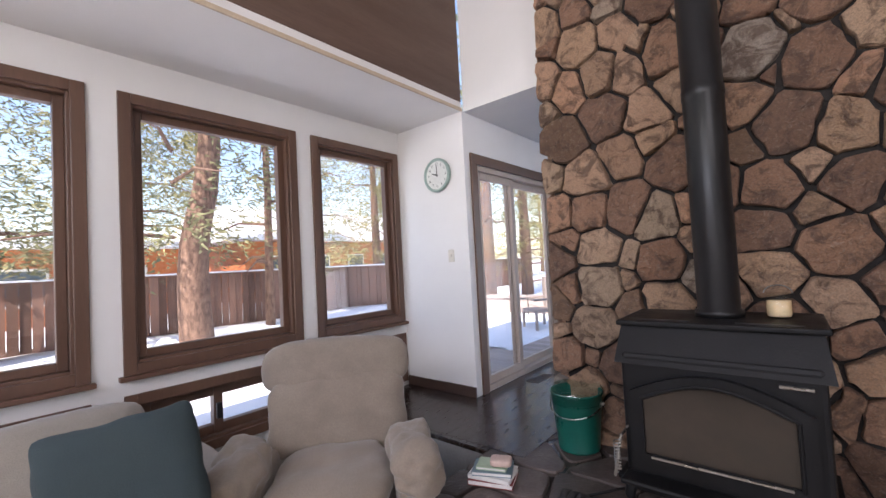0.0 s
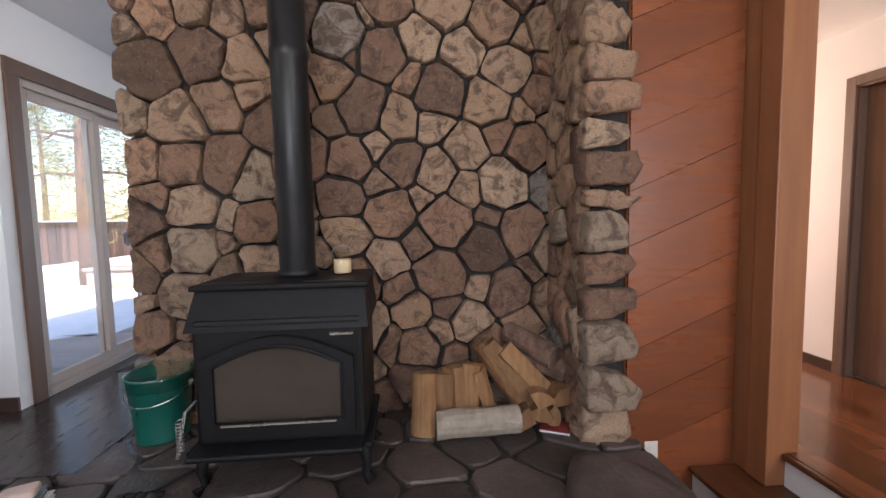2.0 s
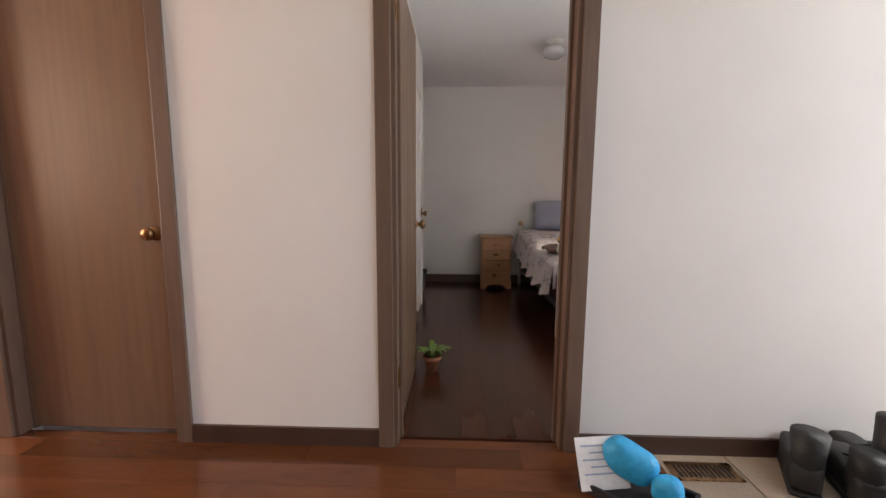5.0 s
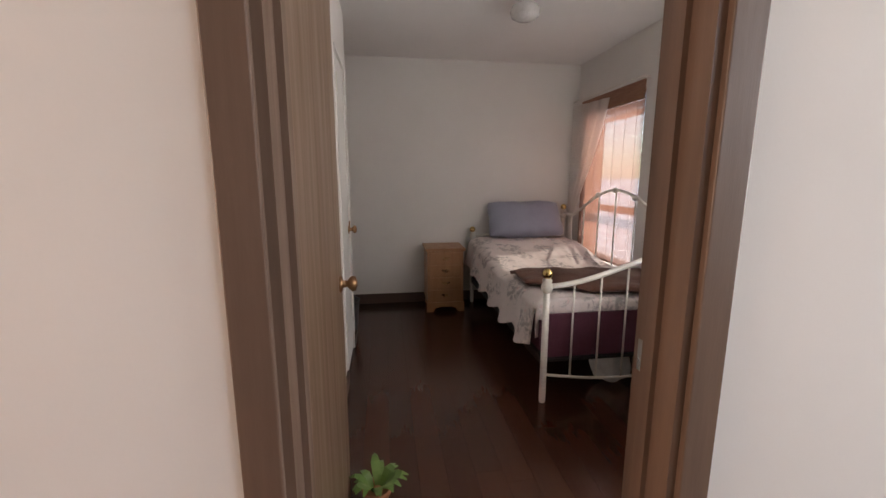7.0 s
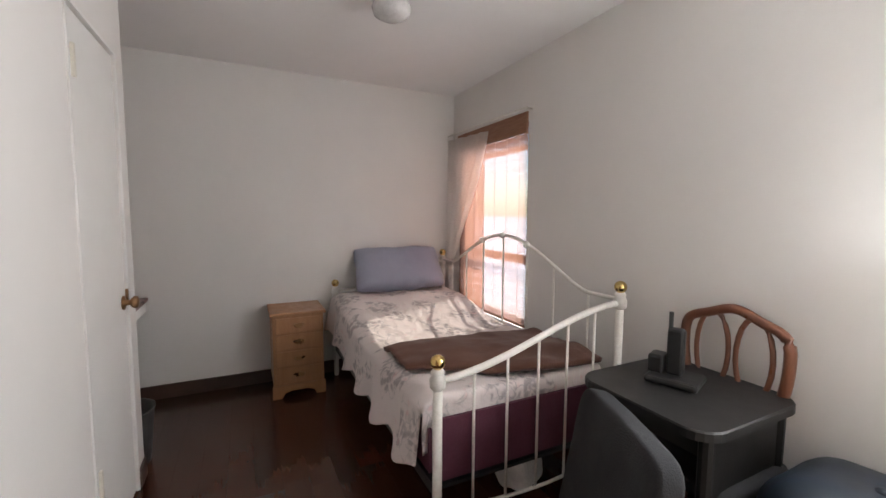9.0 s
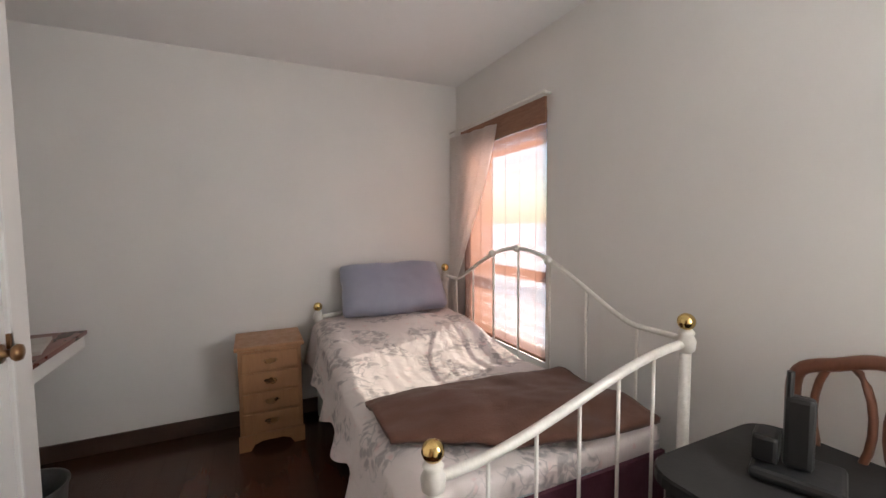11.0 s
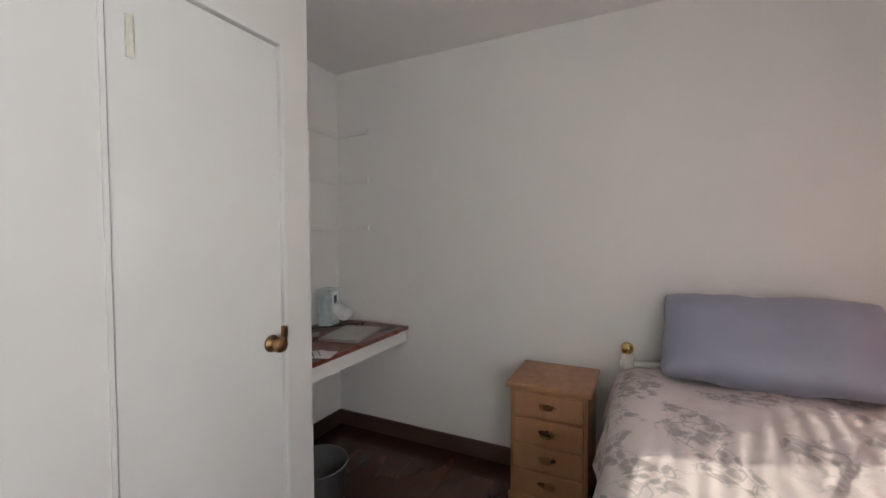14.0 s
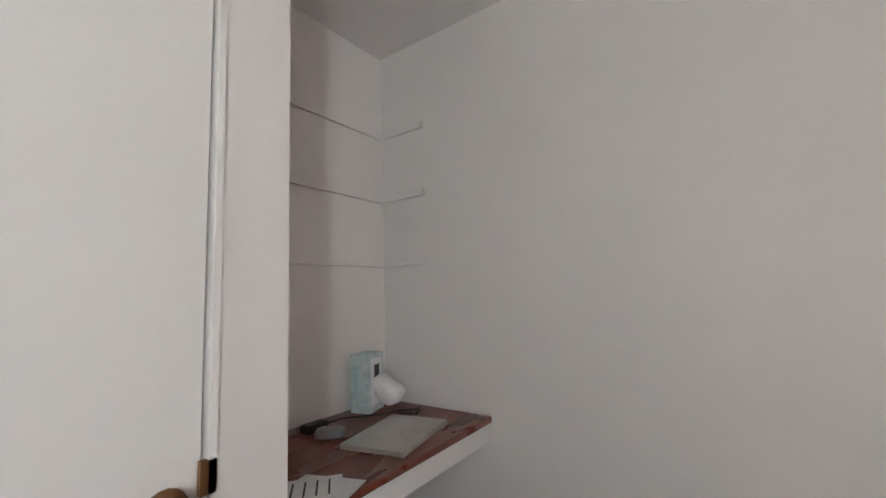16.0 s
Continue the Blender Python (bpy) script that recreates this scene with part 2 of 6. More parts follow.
BUCKETGREEN = surface("green_enamel", (0.008, 0.125, 0.095), (0.006, 0.105, 0.08), 0.33, scale=6, grain=60, relief=0.03)
PLASTIC = glass_mat("clear_plastic_film", (0.82, 0.9, 0.88))
GLASS = glass_mat("window_glass")
PINE = surface("golden_pine", (0.42, 0.215, 0.105), (0.34, 0.165, 0.076), 0.42, scale=4, grain=50, stretch=(5, 5, 0.5), relief=0.06)
SPLIT = surface("split_firewood", (0.34, 0.19, 0.085), (0.20, 0.10, 0.045), 0.85, scale=5, grain=60, stretch=(5, 5, 0.6), vary=0.25, relief=0.5)
BARK = surface("pine_bark", (0.30, 0.18, 0.125), (0.10, 0.06, 0.045), 0.9, scale=12, grain=60, stretch=(1.5, 1.5, 0.6), relief=1.0)
FLORAL = floral_mat()
LAVENDER = surface("blue_grey_satin", (0.30, 0.305, 0.385), (0.26, 0.265, 0.34), 0.42, scale=4, grain=120, relief=0.02, sheen=0.2, speck=0.06)
BLANKET = surface("brown_fleece", (0.125, 0.05, 0.03), (0.095, 0.037, 0.022), 0.8, scale=5, grain=150, relief=0.3, sheen=0.08)
PLUM = surface("plum_bed_skirt", (0.12, 0.03, 0.055), (0.09, 0.023, 0.042), 0.85, scale=6, grain=120, relief=0.2)
SHEET = surface("pale_blue_sheet", (0.48, 0.54, 0.58), None, 0.85, scale=6, grain=120)
SHEER = sheer_mat("sheer_cream_voile", (0.92, 0.87, 0.83), 0.28, 0.05)
BAMBOO = sheer_mat("woven_bamboo_blind", (0.21, 0.13, 0.115), 0.12, 0.0)
LINER = sheer_mat("dense_bamboo_weave", (0.21, 0.105, 0.075), 0.0, 0.0)
BAMBOODARK = surface("bamboo_valance", (0.34, 0.17, 0.10), (0.26, 0.12, 0.07), 0.7, scale=10, grain=80, stretch=(1, 1, 8), relief=0.5)
DARKTABLE = surface("black_brown_laminate", (0.014, 0.013, 0.013), (0.019, 0.018, 0.018), 0.42, scale=5, grain=90, relief=0.04, spec=0.35)
GREYCLOTH = surface("charcoal_cloth", (0.026, 0.026, 0.029), (0.020, 0.020, 0.023), 0.9, scale=6, grain=220, relief=0.3)
NAVY = surface("navy_vinyl", (0.011, 0.018, 0.030), (0.016, 0.024, 0.037), 0.45, scale=5, grain=90, relief=0.06)
CHERRY = surface("cherry_chair_wood", (0.20, 0.075, 0.04), (0.14, 0.05, 0.028), 0.35, scale=4, grain=60, stretch=(4, 4, 0.6), relief=0.04)
MAHOGANY = surface("mahogany_desk_top", (0.17, 0.046, 0.030), (0.145, 0.038, 0.025), 0.28, scale=3, grain=40, stretch=(0.7, 2.5, 1), relief=0.006, speck=0.04)
BLACK = surface("black_plastic", (0.015, 0.015, 0.016), None, 0.4, relief=0.05)
ALU = surface("silver_laptop_shell", (0.62, 0.60, 0.57), None, 0.38, 0.7, relief=0.0)
PAPER = surface("white_paper", (0.80, 0.80, 0.79), (0.74, 0.74, 0.73), 0.85, relief=0.05)
TISSUEBLUE = surface("patterned_tissue_carton", (0.30, 0.45, 0.47), (0.60, 0.66, 0.64), 0.7, scale=30, grain=90, relief=0.02)
SKYBLUE = surface("bright_blue_fabric", (0.02, 0.38, 0.72), (0.015, 0.30, 0.60), 0.6, scale=8, grain=60, relief=0.3)
LEAF = surface("houseplant_leaf", (0.10, 0.20, 0.035), (0.17, 0.26, 0.06), 0.5, scale=10, grain=50)
TERRACOTTA = surface("terracotta_clay", (0.42, 0.17, 0.08), None, 0.8)
TILE = surface("beige_entry_tile", (0.42, 0.34, 0.26), (0.36, 0.285, 0.21), 0.35, scale=5, grain=60, vary=0.12, relief=0.1)
GREYMAT = surface("grey_door_mat", (0.16, 0.15, 0.145), (0.12, 0.115, 0.11), 0.95, grain=240, relief=0.7)
BOOTLEATHER = surface("black_boot_leather", (0.011, 0.010, 0.011), (0.018, 0.017, 0.017), 0.6, relief=0.2)
CREAM = surface("cream_plastic", (0.76, 0.72, 0.62), None, 0.4, relief=0)
VINYL = surface("tan_door_vinyl", (0.52, 0.43, 0.36), (0.48, 0.39, 0.33), 0.45, relief=0.04)
CLOCKRIM = surface("sage_green_metal", (0.36, 0.48, 0.43), None, 0.35, 0.2, relief=0.02)
CLOCKFACE = surface("clock_dial_paper", (0.80, 0.82, 0.78), None, 0.7, relief=0)
OPAL = surface("opal_glass_shade", (0.62, 0.60, 0.58), None, 0.2, relief=0)
SNOW = surface("packed_snow", (0.80, 0.83, 0.88), (0.72, 0.76, 0.83), 0.8, scale=1.5, grain=14, relief=0.8)
FENCE = surface("weathered_fence_board", (0.22, 0.115, 0.08), (0.15, 0.095, 0.075), 0.85, scale=3, grain=40, stretch=(5, 5, 0.5), vary=0.4, relief=0.4)
DECK = surface("grey_deck_board", (0.38, 0.32, 0.29), (0.31, 0.26, 0.24), 0.8, scale=3, grain=40, vary=0.2, relief=0.3)
SIDING = surface("orange_cedar_siding", (0.50, 0.16, 0.055), (0.40, 0.12, 0.04), 0.7, scale=3, grain=30, stretch=(1, 1, 4), relief=0.3)
ROOFSNOW = surface("snowy_roof", (0.72, 0.75, 0.80), (0.60, 0.62, 0.66), 0.8, scale=2, grain=20, relief=0.5)
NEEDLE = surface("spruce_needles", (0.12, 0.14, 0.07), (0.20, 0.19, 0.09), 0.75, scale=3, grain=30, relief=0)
# sunlight on some yard trees put into a paler, golden needle colour
NEEDLESUNLIT = surface("pine_needles_sunlit_tone", (0.34, 0.29, 0.12), (0.22, 0.21, 0.08), 0.75, scale=3, grain=30, relief=0)
ORANGEWOOD = surface("orange_cabinet_wood", (0.50, 0.20, 0.07), (0.42, 0.16, 0.055), 0.4, scale=4, grain=50, stretch=(5, 5, 0.5), relief=0.05)
BOOKRED = surface("dark_red_book_cloth", (0.22, 0.03, 0.03), None, 0.6)
BOOKBLUE = surface("blue_grey_book_cover", (0.16, 0.25, 0.30), None, 0.45)
BOOKGREEN = surface("pale_green_book_cover", (0.42, 0.55, 0.40), None, 0.45)
WAX = surface("amber_jar_content", (0.72, 0.50, 0.25), (0.80, 0.65, 0.42), 0.5, relief=0)

# ---- helpers for shapes ----
ORIGIN = {}


def thing(name, at, label, category, turn=0.0, group="", world_built=True):
    """An empty at the thing's base. world_built: its parts are drawn in world places."""
    ob = new(name)
    ob.empty_display_size = 0.1
    ob.matrix_basis = pose(*at, 0, 0, turn)
    if world_built and not turn:
        ORIGIN[ob] = Vector(at)
    return tagged(ob, label, category, group)


def part(name, bm, material, parent=None, label="", smooth=False):
    me = bpy.data.meshes.new(name)
    root = parent
    while root is not None and root.parent is not None:
        root = root.parent
    if root in ORIGIN:
        bmesh.ops.translate(bm, verts=bm.verts, vec=-ORIGIN[root])
    bmesh.ops.recalc_face_normals(bm, faces=bm.faces)
    bm.to_mesh(me)
    bm.free()
    me.materials.append(material)
    if smooth:
        me.polygons.foreach_set("use_smooth", [True] * len(me.polygons))
    ob = new(name, me)
    if parent is not None:
        ob.parent = parent
    if label:
        ob["label"] = label
    return ob


def structure(name, bm, material, label):
    return tagged(part(name, bm, material), label, name.split("_")[0], "", "structure")


def bx(bm, x0, x1, y0, y1, z0, z1, bevel=0.0, m=None):
    r = bmesh.ops.create_cube(bm, size=1.0)
    vs = r["verts"]
    for v in vs:
        v.co = Vector(((x0 + x1) / 2 + v.co.x * (x1 - x0), (y0 + y1) / 2 + v.co.y * (y1 - y0), (z0 + z1) / 2 + v.co.z * (z1 - z0)))
    if bevel:
        es = list({e for v in vs for e in v.link_edges})
        r = bmesh.ops.bevel(bm, geom=es, offset=bevel, segments=2, affect="EDGES", profile=0.5)
        vs = list({v for f in r["faces"] for v in f.verts} | {v for v in vs if v.is_valid})
    if m is not None:
        bmesh.ops.transform(bm, matrix=m, verts=vs)
    return bm


def box(*a, **k):
    return bx(bmesh.new(), *a, **k)


def boxes(rows, bevel=0.0):
    bm = bmesh.new()
    for r in rows:
        bx(bm, *r, bevel=bevel)
    return bm


def tube(bm, pts, radii, n=10, cap=True):
    """A tube along the points; radii: one or one a point."""
    pts = [Vector(p) for p in pts]
    if isinstance(radii, (int, float)):
        radii = [radii] * len(pts)
    rings = []
    for i, p in enumerate(pts):
        d = (pts[min(i + 1, len(pts) - 1)] - pts[max(i - 1, 0)]).normalized()
        u = d.cross(Vector((0.31, 0.17, 0.93)) if abs(d.z) < 0.9 else Vector((1, 0.1, 0))).normalized()
        w = d.cross(u)
        rings.append([bm.verts.new(p + radii[i] * (math.cos(2 * math.pi * k / n) * u + math.sin(2 * math.pi * k / n) * w)) for k in range(n)])
    for a, b in zip(rings, rings[1:]):
        for k in range(n):
            bm.faces.new((a[k], a[(k + 1) % n], b[(k + 1) % n], b[k]))
    if cap:
        bm.faces.new(rings[0])
        bm.faces.new(rings[-1][::-1])
    return bm


def lathe(bm, profile, at, n=24):
    """Turns (radius, height) pairs about the vertical through at."""
    at = Vector(at)
    rings = [[bm.verts.new(at + Vector((max(r, 0.0004) * math.cos(2 * math.pi * k / n), max(r, 0.0004) * math.sin(2 * math.pi * k / n), z))) for k in range(n)] for r, z in profile]
    for a, b in zip(rings, rings[1:]):
        for k in range(n):
            bm.faces.new((a[k], a[(k + 1) % n], b[(k + 1) % n], b[k]))
    bm.faces.new(rings[0][::-1])
    bm.faces.new(rings[-1])
    return bm


def ball(bm, at, r, squash=1.0, n=14):
    prof = [(r * math.sin(math.pi * i / 10), -r * squash * math.cos(math.pi * i / 10)) for i in range(11)]
    return lathe(bm, prof, at, n)


def cushion(size, puff=0.35, wave=0.012, seed=0, cuts=12, m=None, freq=5.0, square=6):
    """A soft stuffed block: a rounded box with folds."""
    bm = bmesh.new()
    bmesh.ops.create_cube(bm, size=2.0)
    bmesh.ops.subdivide_edges(bm, edges=bm.edges[:], cuts=cuts, use_grid_fill=True)
    h = Vector(size) / 2
    off = Vector((seed * 3.7, seed * 1.3, seed * 2.1))
    for v in bm.verts:
        c = v.co
        s = (abs(c.x) ** square + abs(c.y) ** square + abs(c.z) ** square) ** (1 / square)
        rounded = c / s
        q = c.lerp(rounded, 1.0)
        edge = max(0, 1 - (q.x ** 4 + q.y ** 4) / 2) if h.z <= min(h.x, h.y) else 1
        if puff > 0.8:
            edge = math.sqrt(max(0.0, (1 - q.x ** 4) * (1 - q.y ** 4)))
        k = Vector((q.x * h.x, q.y * h.y, q.z * h.z * (1 - puff + puff * edge)))
        k += k.normalized() * wave * noise.fractal(k * freq + off, 1.0, 2.0, 3)
        v.co = k
    if m is not None:
        bmesh.ops.transform(bm, matrix=m, verts=bm.verts)
    return bm


def cells(points, x0, x1, z0, z1, gap, weights=()):
    """Cells round the points, cut where two points are equally near, drawn in by the joint's half width."""
    out = []
    for i, (px, pz) in enumerate(points):
        poly = [(x0, z0), (x1, z0), (x1, z1), (x0, z1)]
        for j, (qx, qz) in enumerate(points):
            if i == j or abs(px - qx) + abs(pz - qz) > 1.6:
                continue
            dx, dz = qx - px, qz - pz
            d = math.hypot(dx, dz)
            lim = (px + qx) / 2 * dx + (pz + qz) / 2 * dz - gap * d
            if weights:
                lim += (weights[i] - weights[j]) / 2
            cut = []
            for (ax, az), (bx_, bz_) in zip(poly, poly[1:] + poly[:1]):
                fa, fb = ax * dx + az * dz - lim, bx_ * dx + bz_ * dz - lim
                if fa <= 0:
                    cut.append((ax, az))
                if (fa < 0 < fb) or (fb < 0 < fa):
                    k = fa / (fa - fb)
                    cut.append((ax + k * (bx_ - ax), az + k * (bz_ - az)))
            poly = cut
            if len(poly) < 3:
                break
        if len(poly) >= 3:
            out.append(((px, pz), poly))
    return out


def rounded_poly(poly):
    """Cuts each corner back twice, the second time less, to a worn one."""
    for keep in (0.13, 0.25):
        nxt = []
        for (ax, az), (bx_, bz_) in zip(poly, poly[1:] + poly[:1]):
            nxt.append((ax + keep * (bx_ - ax), az + keep * (bz_ - az)))
            nxt.append((bx_ - keep * (bx_ - ax), bz_ - keep * (bz_ - az)))
        poly = [p for i, p in enumerate(nxt) if math.dist(p, nxt[i - 1]) > 0.006]
    return poly


def worn_poly(poly, seed):
    """An outline with a few chipped corners and wavering sides."""
    out = []
    for i, ((ax, az), (bx_, bz_)) in enumerate(zip(poly, poly[1:] + poly[:1])):
        ln = math.hypot(bx_ - ax, bz_ - az)
        if ln < 0.012:
            continue
        steps = max(2, int(ln / 0.045))
        for k in range(steps):
            u = 0.07 + 0.86 * k / (steps - 1)
            w = 0.016 * noise.noise(Vector((i * 3.3 + u * ln * 14, seed * 2.7, 1.5))) - 0.004
            out.append((ax + u * (bx_ - ax) - w * (bz_ - az) / ln, az + u * (bz_ - az) + w * (bx_ - ax) / ln))
    return out


def stone_bm(poly, thick, place, seed, rough=0.022):
    """A stone with that outline: a back, a shoulder and a domed uneven face. place turns (u, v, out) into the world."""
    poly = worn_poly(poly, seed) if rough > 0.01 else rounded_poly(poly)
    n = len(poly)
    cu, cv = sum(p[0] for p in poly) / n, sum(p[1] for p in poly) / n
    bm = bmesh.new()
    rings = []
    lean_u, lean_v = 0.22 * noise.noise(Vector((seed * 1.7, 2.2, 0))), 0.22 * noise.noise(Vector((seed * 1.7, 7.9, 0)))
    if rough <= 0.01:
        lean_u = lean_v = 0.0
    for k, (inset, out) in enumerate(((1.0, -0.03), (1.0, thick * 0.6), (0.955, thick * 0.9), (0.72, thick * 0.97), (0.36, thick * 1.0))):
        ring = []
        for i, (u, v) in enumerate(poly):
            w = 1 + 0.05 * noise.noise(Vector((i * 0.9, seed * 3.1, 0)))
            uu, vv = cu + (u - cu) * inset * w, cv + (v - cv) * inset * w
            o = out + (lean_u * (uu - cu) + lean_v * (vv - cv) if k > 1 else 0) + (rough * noise.noise(Vector((uu * 11, vv * 11, seed))) + 0.6 * rough * noise.noise(Vector((uu * 30, vv * 30, seed))) if k > 1 else 0)
            ring.append(bm.verts.new(place(uu, vv, o)))
        rings.append(ring)
    top = bm.verts.new(place(cu, cv, thick))
    for a, b in zip(rings, rings[1:]):
        for i in range(n):
            bm.faces.new((a[i], a[(i + 1) % n], b[(i + 1) % n], b[i]))
    for i in range(n):
        bm.faces.new((rings[-1][i], rings[-1][(i + 1) % n], top))
    return bm


def scatter(x0, x1, z0, z1, dist, seeds, rnd):
    """Fills a field with points no nearer than about dist to one another."""
    pts = list(seeds)
    for _ in range(6000):
        p = (rnd.uniform(x0, x1), rnd.uniform(z0, z1))
        if all(math.dist(p, q) > dist * rnd.uniform(0.75, 1.35) for q in pts):
            pts.append(p)
    return pts

# ---- levels and large structure ----
F = 0.34
CEIL = 2.756
WX, PY, SX = -3.075, 3.19, -2.21
DOORX, HINGE = 3.40, 3.52

structure("floor_living", box(-3.3, 2.1, -3.0, 2.95, -0.2, 0.0), CARPET, "grey carpet of the sunken living room")
structure("ground", box(-400, 400, -400, 400, -0.5, -0.201), SNOW, "snowy ground around the house")
structure("ground_yard", box(-60, -3.35, -30, 60, -0.2, 0.24), SNOW, "packed snow of the yard outside the windows")
floor_dining = structure("floor_dining", boxes([(-3.09, -1.0, 2.4, PY + 0.1, 0.0, F - 0.012), (SX - 0.13, -1.0, PY + 0.1, 6.0, 0.0, F - 0.012)]), FLOORDARK, "dark glossy board floor by the sliding door")
floor_hall = structure("floor_hall", box(2.14, DOORX + 0.06, -2.6, 5.4, 0.0, F - 0.012), FLOORING, "glossy red-brown board floor of the hall")
floor_hall_end = structure("floor_hall_end", box(DOORX + 0.06, 6.5, 3.46, 5.4, 0.0, F - 0.001), FLOORING, "glossy red-brown floor at the hall's end")
floor_bed = structure("floor_bedroom", box(DOORX + 0.06, 7.0, -1.0, 2.2, 0.0, F - 0.012), FLOORBED, "dark glossy board floor of the bedroom")

# window wall, with three large windows above three low ones
WIN_Y = ((-0.85, 0.60), (0.86, 1.94), (2.19, 3.10))
wall = bmesh.new()
ys = [-3.0, -0.85, 0.60, 0.86, 1.94, 2.19, 3.10, 3.31]
for a, b in zip(ys, ys[1:]):
    if (a, b) in WIN_Y:
        for z0, z1 in ((-0.2, 0.44), (0.82, 1.05), (2.69, 4.8)):
            bx(wall, WX - 0.16, WX, a, b, z0, z1)
    else:
        bx(wall, WX - 0.16, WX, a, b, -0.2, 4.8)
structure("wall_west", wall, WHITE, "white painted window wall of the living room")
structure("wall_clock_end", box(WX, SX, PY, PY + 0.12, 0.0, 2.976), WHITE, "white return wall that carries the clock")
wall = boxes([(SX - 0.14, SX, PY + 0.12, 3.36, 0.0, 2.976), (SX - 0.14, SX, 3.36, 5.05, 2.50, 2.976), (SX - 0.14, SX, 5.05, 6.0, 0.0, 2.976), (SX - 0.14, SX, 3.36, 5.05, 0.0, F)])
structure("wall_slider", wall, WHITE, "white wall round the sliding glass door")
structure("wall_dining_back", box(SX - 0.14, -0.9, 6.0, 6.12, 0.0, 3.0), WHITE, "plain white back wall of the dining end")
structure("ceiling_soffit", box(WX, SX - 0.002, -3.0, PY, 2.976, 3.06), CEILING, "low white ceiling strip above the windows")
structure("wall_fascia", box(SX - 0.05, SX, -3.0, PY, 3.062, 4.8), FASCIA, "brown wood fascia above the low ceiling strip")
structure("trim_soffit", box(SX - 0.001, SX + 0.012, -3.0, PY, 2.972, 3.0), surface("light_edge_trim", (0.62, 0.5, 0.36), None, 0.6), "thin light trim along the ceiling's edge")
structure("wall_header", box(SX, -0.6, PY + 0.03, PY + 0.15, 2.976, 4.8), WHITE, "white header wall above the dining end")
structure("ceiling_dining", box(SX - 0.14, 2.2, PY + 0.15, 6.0, 2.98, 3.05), CEILING, "flat white ceiling of the dining end")
structure("ceiling_living", box(-3.3, 2.2, -3.1, PY + 0.03, 4.8, 4.9), CEILING, "high white ceiling of the living room")
wall = boxes([(-3.3, -2.2, -3.12, -3.0, -0.2, 4.8), (-2.2, 1.9, -3.12, -3.0, -0.2, 2.2), (-2.2, 1.9, -3.12, -3.0, 4.2, 4.8), (1.9, 3.6, -3.12, -3.0, -0.2, 4.8)])
structure("wall_south", wall, WHITE, "white wall with a wide window opening behind")

# steps up to the dining end and to the hall
structure("step_riser_dining", box(-3.07, -1.55, 2.385, 2.40, 0.0, F - 0.03), surface("grey_riser_paint", (0.42, 0.43, 0.44), None, 0.6), "grey painted riser below the dining floor")
structure("trim_dining_nosing", box(-3.07, -1.55, 2.375, 2.43, F - 0.03, F + 0.001, bevel=0.008), FLOORDARK, "dark wooden nosing along the dining floor")
structure("step_riser_upper", box(2.13, 2.14, -2.6, 2.199, 0.17, F - 0.028), WHITE, "white painted upper step riser")
structure("trim_hall_nosing", box(2.105, 2.14, -2.6, 2.199, F - 0.028, F + 0.001, bevel=0.008), FLOORING, "dark red-brown hall nosing")
structure("step_riser_lower", box(1.80, 1.81, -2.6, 2.40, 0.0, 0.145), WHITE, "white painted lower step riser")
structure("step_tread", box(1.775, 2.13, -2.6, 2.40, 0.145, 0.172, bevel=0.008), FLOORING, "red-brown wooden step tread")

# cedar panel wall with its end post
structure("wall_panel", boxes([(1.425, 2.04, 2.43, 2.60, -0.1, 4.8), (2.041, 2.12, 2.321, 5.3, 0.0, CEIL)]), POST, "wall behind the cedar boards")
structure("trim_panel_post", boxes([(2.03, 2.20, 2.20, 2.32, 0.172, 4.8)], bevel=0.006), POST, "upright cedar end post of the panelled wall")
structure("wall_hall_header", box(2.06, 2.19, -2.6, 2.17, CEIL + 0.02, 4.8), WHITE, "white wall above the hall's edge")
structure("ceiling_hall", box(2.06, DOORX, -2.6, 5.4, 2.77, 2.85), CEILING, "white hall ceiling")

# hall wall with two doorways
D1 = (2.262, 3.032)
D2 = (0.572, 1.312)
DH = F + 2.04
wall = boxes([(DOORX, HINGE, D1[1], 3.33, 0.0, 2.85), (DOORX, HINGE, D2[1], D1[0], 0.0, 2.85), (DOORX, HINGE, -2.6, D2[0], 0.0, 2.85),
              (DOORX, HINGE, *D1, DH, 2.85), (DOORX, HINGE, *D2, DH, 2.85)])
structure("wall_hall", wall, WHITE, "white hall wall with two doorways")
structure("wall_hall_recess", box(HINGE, 6.5, 3.33, 3.45, 0.0, 2.85), WHITE, "white side wall of the hall's far recess")
structure("wall_hall_stub", box(4.14, 6.5, 4.10, 4.26, 0.0, 2.85), WHITE, "white wall end beyond the hall")
structure("wall_hall_far", box(2.19, 6.6, 5.30, 5.42, 0.0, 2.85), WHITE, "white far wall at the hall's end")
structure("wall_hall_side", box(6.5, 6.6, 3.4, 5.4, 0.0, 2.85), WHITE, "plain white end wall")
structure("ceiling_hall_end", box(DOORX, 6.6, 3.33, 5.42, 2.77, 2.85), CEILING, "white ceiling at the hall's end")
# unseen closing wall; its opening is added to let light into the hall
structure("wall_entry", boxes([(2.0, 2.4, -2.72, -2.6, 0, 2.85), (2.4, 3.4, -2.72, -2.6, 0, 0.5), (2.4, 3.4, -2.72, -2.6, 2.6, 2.85), (3.4, 3.6, -2.72, -2.6, 0, 2.85)]), WHITE, "unseen white entry wall with an opening added for light")
structure("wall_closet_back", box(HINGE, HINGE + 0.02, 2.1, 3.33, 0.0, 2.85), WHITE, "plain wall behind the closet door")

